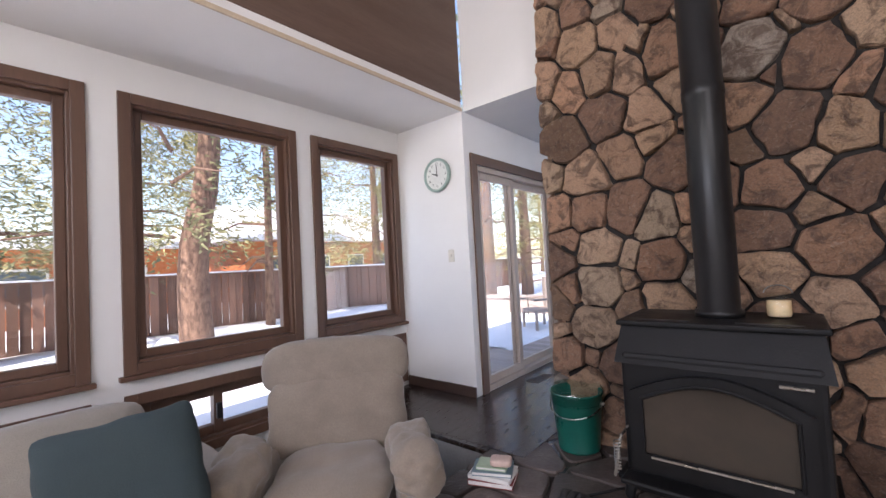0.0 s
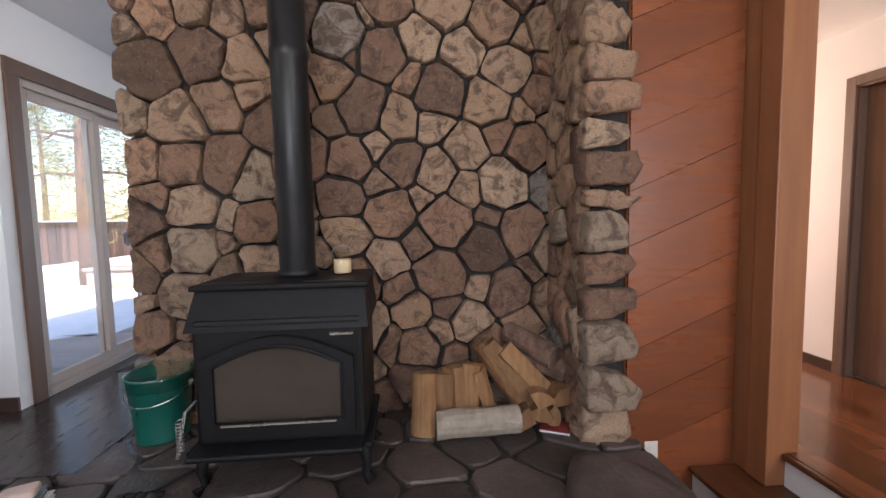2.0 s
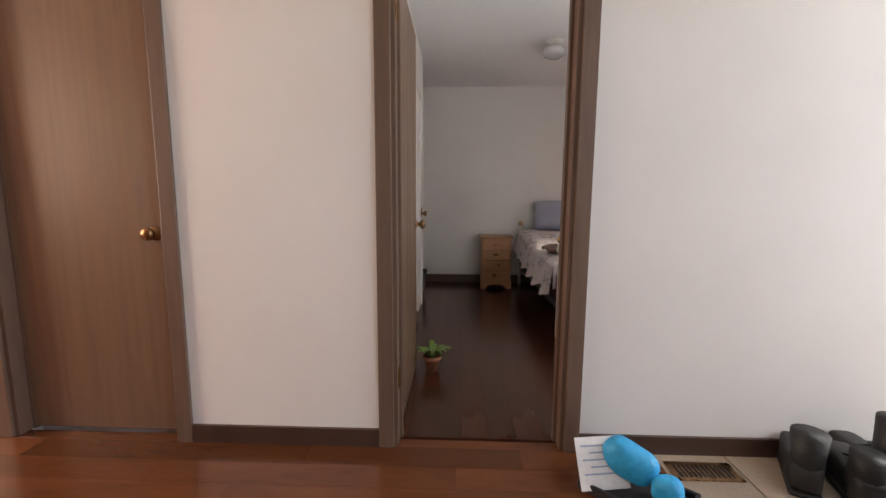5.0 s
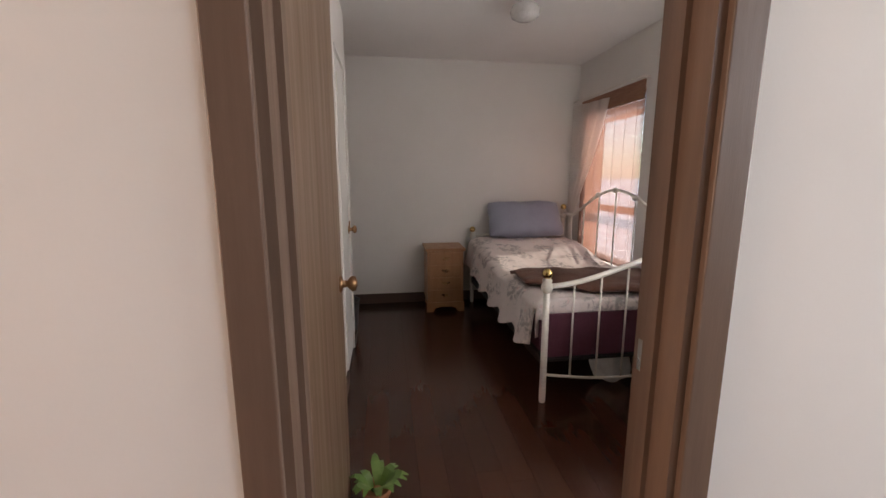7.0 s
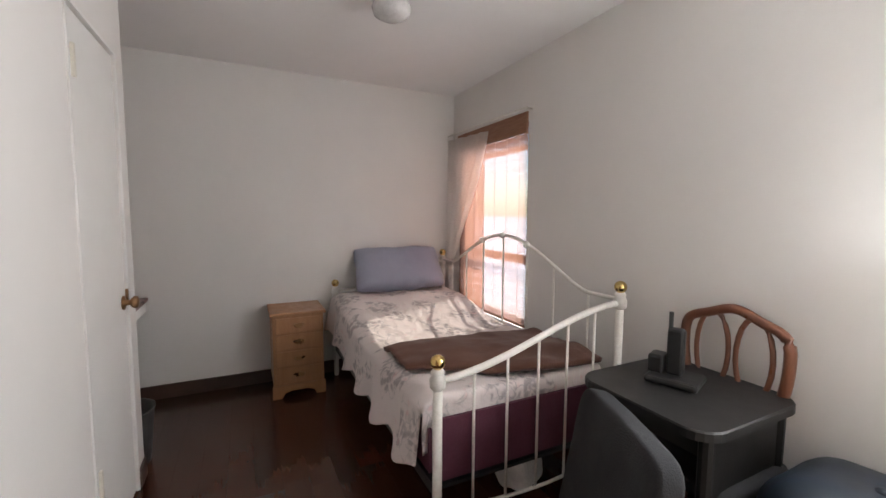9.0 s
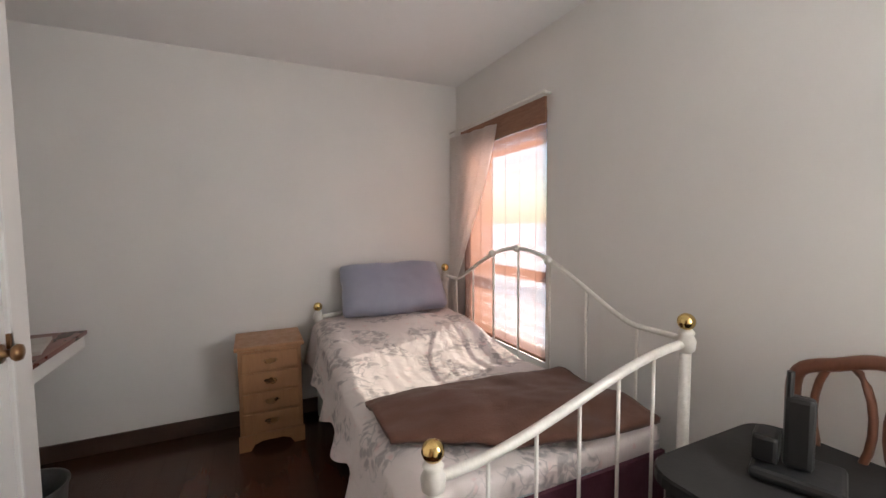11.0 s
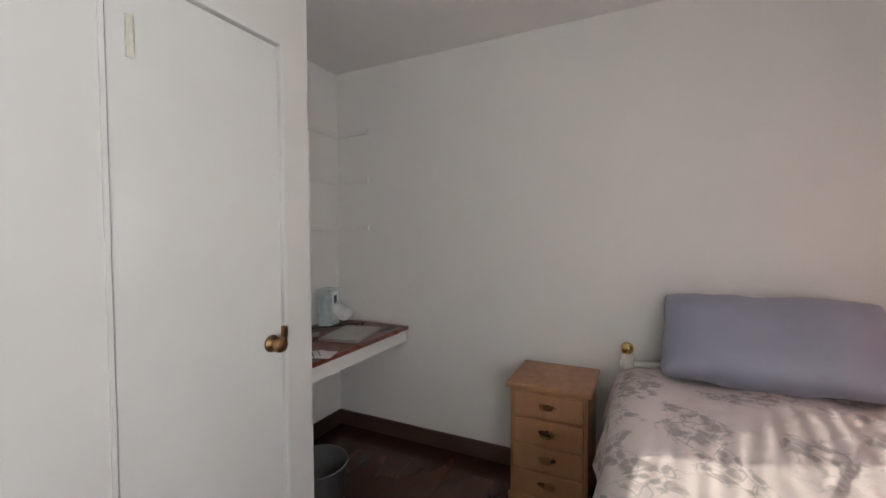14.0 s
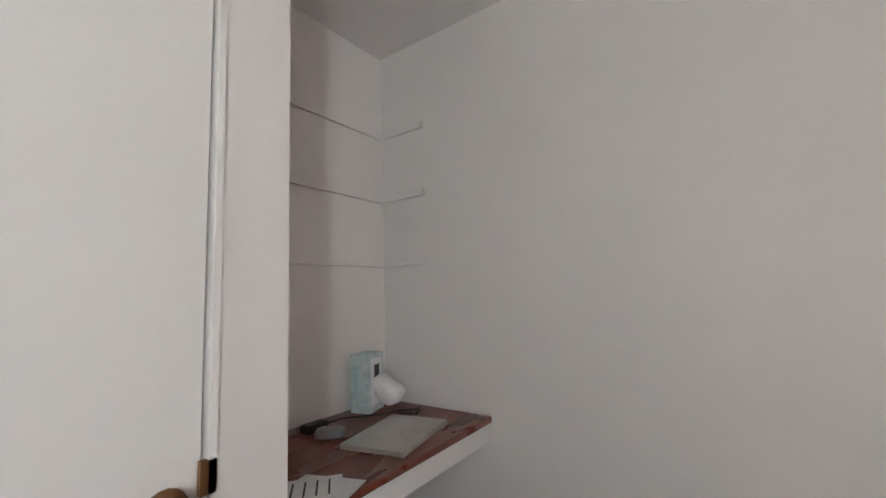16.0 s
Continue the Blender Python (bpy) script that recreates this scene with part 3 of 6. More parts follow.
# bedroom
BX, BY, CY, AY, CX = 6.893, -0.872, 1.392, 2.088, 5.91
WB = (5.775, 6.72, 0.86, 2.34)
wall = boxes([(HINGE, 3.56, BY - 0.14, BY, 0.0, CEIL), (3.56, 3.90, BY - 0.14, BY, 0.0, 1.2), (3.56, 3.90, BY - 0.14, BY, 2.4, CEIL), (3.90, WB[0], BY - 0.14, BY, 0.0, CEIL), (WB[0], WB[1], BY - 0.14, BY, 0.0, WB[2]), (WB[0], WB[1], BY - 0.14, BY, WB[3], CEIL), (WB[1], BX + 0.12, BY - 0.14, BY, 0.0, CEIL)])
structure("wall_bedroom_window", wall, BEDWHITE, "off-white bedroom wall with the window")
structure("wall_bedroom_far", box(BX, BX + 0.12, BY, AY, 0.0, CEIL), BEDWHITE, "off-white far bedroom wall")
structure("wall_alcove_back", box(CX - 0.12, BX + 0.12, AY, AY + 0.1, 0.0, CEIL), BEDWHITE, "off-white alcove wall behind the shelves")
CD = (5.225, 5.772)
wall = boxes([(HINGE, CD[0], CY, CY + 0.1, 0.0, CEIL), (CD[0], CD[1], CY, CY + 0.1, 2.352, CEIL), (CD[1], CX, CY, CY + 0.1, 0.0, CEIL), (CX - 0.1, CX, CY + 0.1, AY, 0.0, CEIL)])
structure("wall_closet", wall, BEDWHITE, "off-white closet front beside the alcove")
structure("wall_bedroom_hall_side", boxes([(HINGE, HINGE + 0.02, -1.0, D2[0] - 0.06, 0, CEIL), (HINGE, HINGE + 0.02, D2[1] + 0.04, CY, 0, CEIL)]), BEDWHITE, "off-white bedroom side of the hall wall")
structure("ceiling_bedroom", box(HINGE, BX + 0.12, BY - 0.14, AY + 0.1, CEIL, CEIL + 0.1), CEILING, "white bedroom ceiling")
structure("baseboard_far", box(BX - 0.014, BX, BY, AY, F, F + 0.1, bevel=0.003), BASE, "dark wooden baseboard on the far bedroom wall")
structure("baseboard_window", box(HINGE + 0.02, BX - 0.014, BY, BY + 0.014, F, F + 0.1, bevel=0.003), BASE, "dark wooden baseboard below the bedroom window")
structure("baseboard_alcove", boxes([(CX, BX - 0.014, AY - 0.014, AY, F, F + 0.1), (CX, CX + 0.014, CY, AY - 0.014, F, F + 0.1)]), BASE, "dark wooden baseboard in the alcove")
structure("baseboard_closet", boxes([(HINGE + 0.02, CD[0] - 0.005, CY - 0.012, CY, F, F + 0.09), (CD[1] + 0.02, CX, CY - 0.012, CY, F, F + 0.09)]), BASE, "dark baseboard along the closet front")
structure("baseboard_hall", boxes([(DOORX - 0.014, DOORX, D1[1] + 0.06, 3.33, F, F + 0.08), (DOORX - 0.014, DOORX, D2[1] + 0.06, D1[0] - 0.06, F, F + 0.08), (DOORX - 0.014, DOORX, -2.6, D2[0] - 0.06, F, F + 0.08)]), BASE, "dark wooden baseboard of the hall")
structure("baseboard_hall_end", boxes([(2.2, 6.5, 5.286, 5.30, F, F + 0.08), (4.126, 4.14, 4.10, 4.26, F, F + 0.08), (4.14, 6.5, 4.086, 4.10, F, F + 0.08), (HINGE - 0.1, 6.4, 3.45, 3.464, F, F + 0.08)]), BASE, "dark baseboards at the hall's end")
structure("baseboard_clock_wall", box(WX, SX + 0.0, PY - 0.014, PY, F, F + 0.09), BASE, "dark baseboard below the clock")

# ---- windows ----
def frame_bars(bm, x0, x1, y0, y1, z0, z1, w):
    for r in ((x0, x1, y0, y0 + w, z0, z1), (x0, x1, y1 - w, y1, z0, z1), (x0, x1, y0 + w, y1 - w, z0, z0 + w), (x0, x1, y0 + w, y1 - w, z1 - w, z1)):
        bx(bm, *r, bevel=0.004)
    return bm


def living_window(name, y0, y1, z0, z1, label, low=False):
    root = tagged(thing(name, (WX, (y0 + y1) / 2, z0), label, "window"), kind="structure")
    c = 0.055
    part("casing", frame_bars(bmesh.new(), WX, WX + 0.022, y0 - c, y1 + c, z0 - c, z1 + c, c + 0.012), FRAME, root)
    part("jamb", frame_bars(bmesh.new(), WX - 0.15, WX - 0.002, y0 + 0.001, y1 - 0.001, z0 + 0.001, z1 - 0.001, 0.028), FRAME, root)
    s = part("sash", frame_bars(bmesh.new(), WX - 0.11, WX - 0.05, y0 + 0.03, y1 - 0.03, z0 + 0.03, z1 - 0.03, 0.05 if not low else 0.06), FRAME, root)
    if low:
        mid = y0 + 0.45 * (y1 - y0)
        part("mullion", box(WX - 0.112, WX - 0.04, mid - 0.03, mid + 0.03, z0 + 0.03, z1 - 0.03, bevel=0.004), FRAME, root)
        part("latch", box(WX - 0.04, WX - 0.01, mid - 0.02, mid + 0.02, z0 + 0.13, z0 + 0.24, bevel=0.006), BLACK, root, "dark metal window latch")
    else:
        part("window_sill", box(WX, WX + 0.05, y0 - 0.08, y1 + 0.075, z0 - 0.085, z0 - 0.055, bevel=0.006), FRAME, root)
    p = part("pane", box(WX - 0.082, WX - 0.076, y0 + 0.06, y1 - 0.06, z0 + 0.06, z1 - 0.06), GLASS, s)
    p.visible_shadow = False
    return root


for i, (a, b) in enumerate(WIN_Y):
    living_window("window_%d" % (i + 1), a, b, 1.05, 2.69, "large fixed window in a dark brown wood frame")
    living_window("window_%d" % (i + 4), a, b, 0.44, 0.82, "low sliding window in a dark brown wood frame", True)

slider = tagged(thing("door_slider", (SX, 4.2, F), "sliding glass door in tan vinyl with dark wood casing", "door"), kind="structure")
part("casing", boxes([(SX, SX + 0.022, 3.275, 3.37, F, 2.50), (SX, SX + 0.022, 5.04, 5.13, F, 2.50), (SX, SX + 0.022, 3.275, 5.13, 2.50, 2.60)], bevel=0.004), FRAME, slider, "dark wood casing")
part("door_frame", frame_bars(bmesh.new(), SX - 0.12, SX - 0.002, 3.362, 5.048, F + 0.001, 2.498, 0.05), VINYL, slider)
for k, (a, b, d) in enumerate(((3.41, 4.12, 0.055), (4.04, 5.0, 0.10))):
    s = part("sash", frame_bars(bmesh.new(), SX - d - 0.02, SX - d + 0.02, a, b, F + 0.05, 2.45, 0.07), VINYL, slider)
    p = part("pane", box(SX - d - 0.004, SX - d + 0.002, a + 0.06, b - 0.06, F + 0.11, 2.39), GLASS, s)
    p.visible_shadow = False

bw = tagged(thing("window_bedroom", (6.25, BY, WB[2]), "bedroom window with a white frame behind a woven blind", "window"), kind="structure")


def bars_xz(bm, x0, x1, y0, y1, z0, z1, w):
    for r in ((x0, x0 + w, y0, y1, z0, z1), (x1 - w, x1, y0, y1, z0, z1), (x0 + w, x1 - w, y0, y1, z0, z0 + w), (x0 + w, x1 - w, y0, y1, z1 - w, z1)):
        bx(bm, *r, bevel=0.004)
    return bm


part("window_frame", bars_xz(bmesh.new(), WB[0], WB[1], BY - 0.12, BY - 0.06, WB[2], WB[3], 0.045), ENAMEL, bw)
part("rail", box(WB[0] + 0.045, WB[1] - 0.045, BY - 0.11, BY - 0.07, 1.33, 1.37), FRAME, bw)
p = part("pane", box(WB[0] + 0.04, WB[1] - 0.04, BY - 0.094, BY - 0.088, WB[2] + 0.04, WB[3] - 0.04), GLASS, bw)
p.visible_shadow = False

# ---- doors ----
def doorway(name, y0, y1, label):
    root = tagged(thing(name, (DOORX, (y0 + y1) / 2, F), label, "door frame"), kind="structure")
    c = 0.06
    for side, x0, x1 in (("casing_hall", DOORX - 0.016, DOORX), ):
        part("casing", boxes([(x0, x1, y0 - c, y0 + 0.004, F, DH + c), (x0, x1, y1 - 0.004, y1 + c, F, DH + c), (x0, x1, y0 + 0.004, y1 - 0.004, DH - 0.004, DH + c)], bevel=0.003), CASING, root)
    part("jamb", boxes([(DOORX, HINGE + 0.018, y0 + 0.001, y0 + 0.02, F, DH), (DOORX, HINGE + 0.018, y1 - 0.02, y1 - 0.001, F, DH), (DOORX, HINGE + 0.018, y0 + 0.02, y1 - 0.02, DH - 0.02, DH - 0.001)]), CASING, root)
    part("door_stop", boxes([(HINGE - 0.06, HINGE - 0.025, y0 + 0.02, y0 + 0.032, F, DH - 0.02), (HINGE - 0.06, HINGE - 0.025, y1 - 0.032, y1 - 0.02, F, DH - 0.02)]), CASING, root)
    return root


def round_knob(bm, at, way):
    """A rose, a neck and a rounded grip along way."""
    at, way = Vector(at), Vector(way)
    prof = ((0.0, 0.032), (0.006, 0.031), (0.010, 0.014), (0.026, 0.012), (0.032, 0.022), (0.042, 0.029), (0.054, 0.026), (0.060, 0.010))
    return tube(bm, [at + way * d for d, r in prof], [r for d, r in prof], 18)


doorway("door_frame_1", *D1, "brown stained door casing in the hall wall")
doorway("door_frame_2", *D2, "brown stained door casing of the bedroom doorway")
d1 = thing("closed_door", (DOORX + 0.07, sum(D1) / 2, F), "closed walnut-brown flush door with a bronze knob", "door")
part("panel", box(HINGE - 0.058, HINGE - 0.02, D1[0] + 0.022, D1[1] - 0.022, F + 0.012, DH - 0.022, bevel=0.002), DOORWOOD, d1)
part("door_knob", round_knob(bmesh.new(), (HINGE - 0.058, D1[0] + 0.09, F + 0.92), (-1, 0, 0)), OLDBRASS, d1, "bronze knob", True)
d2 = thing("open_door", (HINGE, D2[1], F), "open walnut-brown flush bedroom door with bronze knobs", "door")
part("panel", box(HINGE + 0.022, HINGE + 0.735, D2[1] - 0.017, D2[1] + 0.02, F + 0.012, DH - 0.022, bevel=0.002), DOORWOOD, d2)
part("door_knob", round_knob(bmesh.new(), (HINGE + 0.675, D2[1] - 0.017, F + 0.92), (0, -1, 0)), OLDBRASS, d2, "bronze knob", True)
for z in (F + 0.30, F + 1.82):
    part("hinge", boxes([(HINGE - 0.105, HINGE - 0.062, D2[1] - 0.0245, D2[1] - 0.0195, z - 0.045, z + 0.045)]), BRASS, d2, "brass hinge leaf")
strike = tagged(part("strike_plate", box(HINGE - 0.025, HINGE + 0.004, D2[0] + 0.0195, D2[0] + 0.0215, F + 0.88, F + 0.95), STEEL), "steel strike plate on the bedroom door jamb", "strike plate")
cd = thing("closet_door", (5.49, CY, F), "white painted flush closet door with a bronze knob", "door")
part("panel", box(CD[0] + 0.006, CD[1] - 0.006, CY + 0.006, CY + 0.04, F + 0.012, 2.345, bevel=0.003), DOORWHITE, cd)
part("door_knob", round_knob(bmesh.new(), (CD[1] - 0.055, CY + 0.004, F + 0.925), (0, -1, 0)), OLDBRASS, cd, "bronze knob", True)
part("latch", box(CD[1] - 0.012, CD[1] + 0.012, CY - 0.006, CY + 0.004, F + 0.93, F + 0.98), OLDBRASS, cd, "bronze latch plate")
for z in (0.62, 2.12):
    part("hinge", box(CD[0] + 0.05, CD[0] + 0.066, CY - 0.004, CY + 0.006, z, z + 0.11), CREAM, cd, "painted hinge strip")
structure("trim_closet_door", boxes([(CD[0] - 0.012, CD[0], CY - 0.006, CY, F, 2.364), (CD[1], CD[1] + 0.012, CY - 0.006, CY, F, 2.364), (CD[0] - 0.012, CD[1] + 0.012, CY - 0.006, CY, 2.353, 2.366)]), DOORWHITE, "thin white trim round the closet door")

# ---- stone chimney and hearth ----
STONE_SEEDS = [(-1.00, 3.00), (-0.05, 2.89), (0.21, 2.81), (0.55, 2.80), (0.85, 2.70), (-1.07, 2.73), (-0.87, 2.77), (-0.70, 2.73), (-0.46, 2.78), (-0.06, 2.63),
               (0.17, 2.50), (0.40, 2.60), (0.66, 2.53), (0.93, 2.42), (1.13, 2.27), (-0.86, 2.49), (-0.59, 2.43), (-1.13, 2.38), (0.05, 2.19), (0.26, 2.12),
               (0.50, 2.29), (0.83, 2.23), (1.07, 1.95), (-0.78, 2.18), (-0.98, 2.10), (-0.76, 1.86), (-0.03, 1.88), (0.27, 1.86), (0.66, 1.70), (0.89, 1.72),
               (-0.60, 1.78), (-0.08, 1.66), (0.21, 1.56), (0.54, 1.51), (-0.93, 1.62), (-0.57, 1.51), (-0.07, 1.42), (-0.94, 1.37), (0.17, 1.27), (0.50, 1.17),
               (0.93, 1.06), (-0.98, 1.09), (0.33, 0.96), (0.68, 0.87), (0.36, 0.72)]
SY = 2.95
chimney = structure("wall_chimney", boxes([(-1.24, 1.24, SY, SY + 0.55, 0.0, 4.8), (1.24, 1.42, 2.44, SY + 0.55, 0.0, 4.8)]), MORTAR, "chimney wall of rounded field stones in dark mortar")
hearth = structure("floor_hearth", box(-1.56, 1.50, 1.72, SY, 0.0, F - 0.03), MORTAR, "raised hearth of irregular flagstones")

# ---- wood stove ----
stove = thing("wood_stove", (-0.25, 2.45, F), "black cast iron wood stove on the stone hearth", "stove")
SC = -0.262
part("body", boxes([(SC - 0.36, SC + 0.36, 2.20, 2.68, F + 0.21, F + 0.77)], bevel=0.02), IRON, stove)
bm = bmesh.new()
vs = [bm.verts.new(p) for p in ((SC - 0.385, 2.19, F + 0.72), (SC + 0.385, 2.19, F + 0.72), (SC + 0.365, 2.27, F + 0.885), (SC - 0.365, 2.27, F + 0.885),
                                (SC - 0.385, 2.70, F + 0.72), (SC + 0.385, 2.70, F + 0.72), (SC + 0.365, 2.70, F + 0.885), (SC - 0.365, 2.70, F + 0.885))]
for f in ((0, 1, 2, 3), (4, 5, 6, 7), (0, 1, 5, 4), (3, 2, 6, 7), (0, 3, 7, 4), (1, 2, 6, 5)):
    bm.faces.new([vs[i] for i in f])
part("hood", bm, IRON, stove)
part("top_plate", box(SC - 0.385, SC + 0.385, 2.25, 2.72, F + 0.885, F + 0.91, bevel=0.008), IRON, stove)
for a in (SC - 0.30, SC + 0.09):
    part("heat_vent", box(a, a + 0.22, 2.30, 2.32, F + 0.9101, F + 0.9135), BLACK, stove)
part("skirt", boxes([(SC - 0.39, SC + 0.39, 2.16, 2.66, F + 0.19, F + 0.215), (SC - 0.33, SC + 0.33, 2.215, 2.62, F + 0.13, F + 0.19)], bevel=0.006), IRON, stove)
part("ash_lip", box(SC - 0.36, SC + 0.36, 2.09, 2.20, F + 0.205, F + 0.23, bevel=0.01), IRON, stove)
for sx in (-0.34, 0.34):
    for yy in (2.23, 2.60):
        part("leg", tube(bmesh.new(), [(SC + sx, yy, F + 0.20), (SC + sx * 1.06, yy - 0.01, F + 0.10), (SC + sx * 1.03, yy, F + 0.035), (SC + sx * 1.12, yy - 0.015, F)], [0.032, 0.024, 0.018, 0.028], 10), IRON, stove, smooth=True)


def arch(x0, x1, z0, z1, rise, n=14):
    return [(x0, z0), (x1, z0)] + [(x1 + (x0 - x1) * i / n, z1 + rise * math.sin(math.pi * i / n)) for i in range(n + 1)]


def slab(poly, y0, y1, hole=None):
    """A plate with that outline in x and z, or a ring where it has a hole of as many corners."""
    bm = bmesh.new()
    n = len(poly)
    fr, bk = [[bm.verts.new((x, y, z)) for x, z in poly] for y in (y0, y1)]
    if hole:
        hf, hb = [[bm.verts.new((x, y, z)) for x, z in hole] for y in (y0, y1)]
    for i in range(n):
        j = (i + 1) % n
        bm.faces.new((fr[i], fr[j], bk[j], bk[i]))
        if hole:
            bm.faces.new((hf[i], hf[j], hb[j], hb[i]))
            bm.faces.new((fr[i], fr[j], hf[j], hf[i]))
            bm.faces.new((bk[i], bk[j], hb[j], hb[i]))
    if not hole:
        bm.faces.new(fr)
        bm.faces.new(bk)
    return bm


sd = part("stove_door", slab(arch(SC - 0.32, SC + 0.32, F + 0.26, F + 0.60, 0.10), 2.165, 2.20, arch(SC - 0.265, SC + 0.265, F + 0.33, F + 0.57, 0.085)), IRON, stove)
part("door_glass", slab(arch(SC - 0.27, SC + 0.27, F + 0.325, F + 0.575, 0.085), 2.180, 2.190), STOVEGLASS, sd, "sooty dark stove glass")
part("glass_rim", tube(bmesh.new(), [(x, 2.162, z) for x, z in arch(SC - 0.27, SC + 0.27, F + 0.325, F + 0.575, 0.085)[1:]] , 0.008, 8), IRON, sd)
part("steel_bar", box(SC - 0.24, SC + 0.24, 2.158, 2.166, F + 0.318, F + 0.326), STEEL, sd, "thin bright steel bar")
bm = tube(bmesh.new(), [(SC - 0.33, 2.16, F + 0.44), (SC - 0.345, 2.10, F + 0.42), (SC - 0.36, 2.08, F + 0.32), (SC - 0.375, 2.08, F + 0.24)], 0.007, 8)
coil = [(SC - 0.36 + 0.013 * math.cos(a), 2.08 + 0.013 * math.sin(a), F + 0.40 - a * 0.0022) for a in np.arange(0, 62, 0.7)]
tube(bm, coil, 0.0028, 5)
part("coil_handle", bm, STEEL, sd, "coiled steel door handle")
part("badge", box(SC + 0.22, SC + 0.32, 2.186, 2.199, F + 0.69, F + 0.70), STEEL, stove, "small blank metal badge")
pipe = part("stove_pipe", lathe(bmesh.new(), ((0.10, 0), (0.10, 0.03), (0.088, 0.035), (0.088, 1.05), (0.091, 1.055), (0.091, 1.10), (0.088, 1.105), (0.088, 3.55)), (SC + 0.01, 2.53, F + 0.91), 32), PIPE, stove, "black stove pipe", True)

jar = thing("candle_jar", (-0.03, 2.53, F + 0.91), "small glass jar with amber contents on the stove", "jar")
part("jar_glass", lathe(bmesh.new(), ((0.045, 0), (0.05, 0.01), (0.05, 0.085), (0.042, 0.095), (0.042, 0.11)), (-0.03, 2.53, F + 0.911), 20), glass_mat("jar_glass", (0.95, 0.95, 0.93)), jar, smooth=True)
part("contents", lathe(bmesh.new(), ((0.04, 0), (0.044, 0.01), (0.044, 0.07)), (-0.03, 2.53, F + 0.917), 20), WAX, jar, "amber contents", True)
part("wire_bail", tube(bmesh.new(), [(-0.08 + 0.05 + 0.05 * math.cos(a), 2.53, F + 1.02 + 0.035 * math.sin(a)) for a in np.linspace(0, math.pi, 12)], 0.003, 6), STEEL, jar, "wire bail")

# ---- ash bucket ----
bucket = thing("ash_bucket", (-1.09, 2.76, F), "green enamelled bucket with a clear bag over its rim", "bucket")
part("bucket_body", lathe(bmesh.new(), ((0.125, 0.0), (0.13, 0.012), (0.128, 0.018), (0.158, 0.35), (0.165, 0.355), (0.165, 0.365), (0.158, 0.367), (0.150, 0.35), (0.122, 0.03), (0.05, 0.025)), (-1.09, 2.76, F), 36), BUCKETGREEN, bucket, smooth=True)
bm = lathe(bmesh.new(), [(0.17, 0.30), (0.172, 0.345), (0.170, 0.375), (0.155, 0.392), (0.11, 0.385), (0.06, 0.38), (0.02, 0.375)], (-1.09, 2.76, F), 40)
for v in bm.verts:
    v.co += Vector((0.006, 0.006, 0.010)) * noise.noise(v.co * 25)
part("bag_film", bm, PLASTIC, bucket, "crumpled clear plastic bag", True)
part("bail_handle", tube(bmesh.new(), [(-1.09 + 0.168 * math.cos(a), 2.76 - 0.172 * math.sin(a) * 0.98, F + 0.30 - 0.07 * math.sin(a)) for a in np.linspace(0, math.pi, 20)], 0.004, 6), STEEL, bucket, "thin wire bail")
for s in (-1, 1):
    part("ear", ball(bmesh.new(), (-1.09 + 0.165 * s, 2.76, F + 0.30), 0.018), STEEL, bucket)

# ---- firewood ----
def split_log(at, length, r, turn, tilt, seed, label, group="firewood stack", bark=False):
    """A wedge of a round, with a barked back and rough split faces."""
    root = thing("firewood_log", at, label, "firewood", group=group)
    m = Matrix.Translation(at) @ Euler((radians(tilt[0]), radians(tilt[1]), radians(turn))).to_matrix().to_4x4()
    a0 = seed * 1.3
    outline = [(0, 0)] + [(r * math.cos(a0 + a), r * math.sin(a0 + a)) for a in np.linspace(0, 1.7, 7)] if not bark else [(r * math.cos(a), r * math.sin(a)) for a in np.linspace(0, 6.28, 16)[:-1]]
    bm = bmesh.new()
    rings = []
    cx, cz = np.mean([p[0] for p in outline]), np.mean([p[1] for p in outline])
    for k in range(6):
        y = (k / 5 - 0.5) * length
        rings.append([bm.verts.new(m @ Vector((x - cx + 0.008 * noise.noise(Vector((i, k * 0.7, seed))), y + 0.01 * noise.noise(Vector((i, seed, 3))), z - cz + 0.008 * noise.noise(Vector((i, k * 0.7, seed + 9)))))) for i, (x, z) in enumerate(outline)])
    n = len(outline)
    for a, b in zip(rings, rings[1:]):
        for i in range(n):
            bm.faces.new((a[i], a[(i + 1) % n], b[(i + 1) % n], b[i]))
    bm.faces.new(rings[0])
    bm.faces.new(rings[-1][::-1])
    part("split_wood", bm, SPLIT if not bark else (BARK if "rough" in label else BARKED), root)
    return root


BARKED = surface("grey_birch_bark", (0.42, 0.37, 0.30), (0.30, 0.25, 0.20), 0.85, scale=8, grain=60, stretch=(3, 0.6, 3), relief=0.6)
rnd = random.Random(7)
split_log((0.66, 2.55, F + 0.072), 0.46, 0.075, 92, (0, 0), 3, "pale barked log lying across the stack's front", bark=True)
split_log((0.365, 2.58, F + 0.172), 0.34, 0.09, 15, (84, 4), 1, "short golden split log standing on end")
for k, (x, h, lean) in enumerate(((0.48, 0.30, 3), (0.565, 0.33, -3), (0.655, 0.34, 5), (0.74, 0.32, -14))):
    split_log((x, 2.70, F + h / 2), h, 0.10, 20 * k - 30, (84, lean), k + 2, "golden split firewood log standing on end")
for k, (x, z0, h, lean) in enumerate(((0.80, 0.27, 0.40, -34), (0.88, 0.28, 0.42, -38), (0.97, 0.27, 0.40, -42))):
    split_log((x, 2.72, F + z0), h, 0.10, 8 * k - 8, (82, lean), k + 11, "golden split firewood log leaning on the stack")
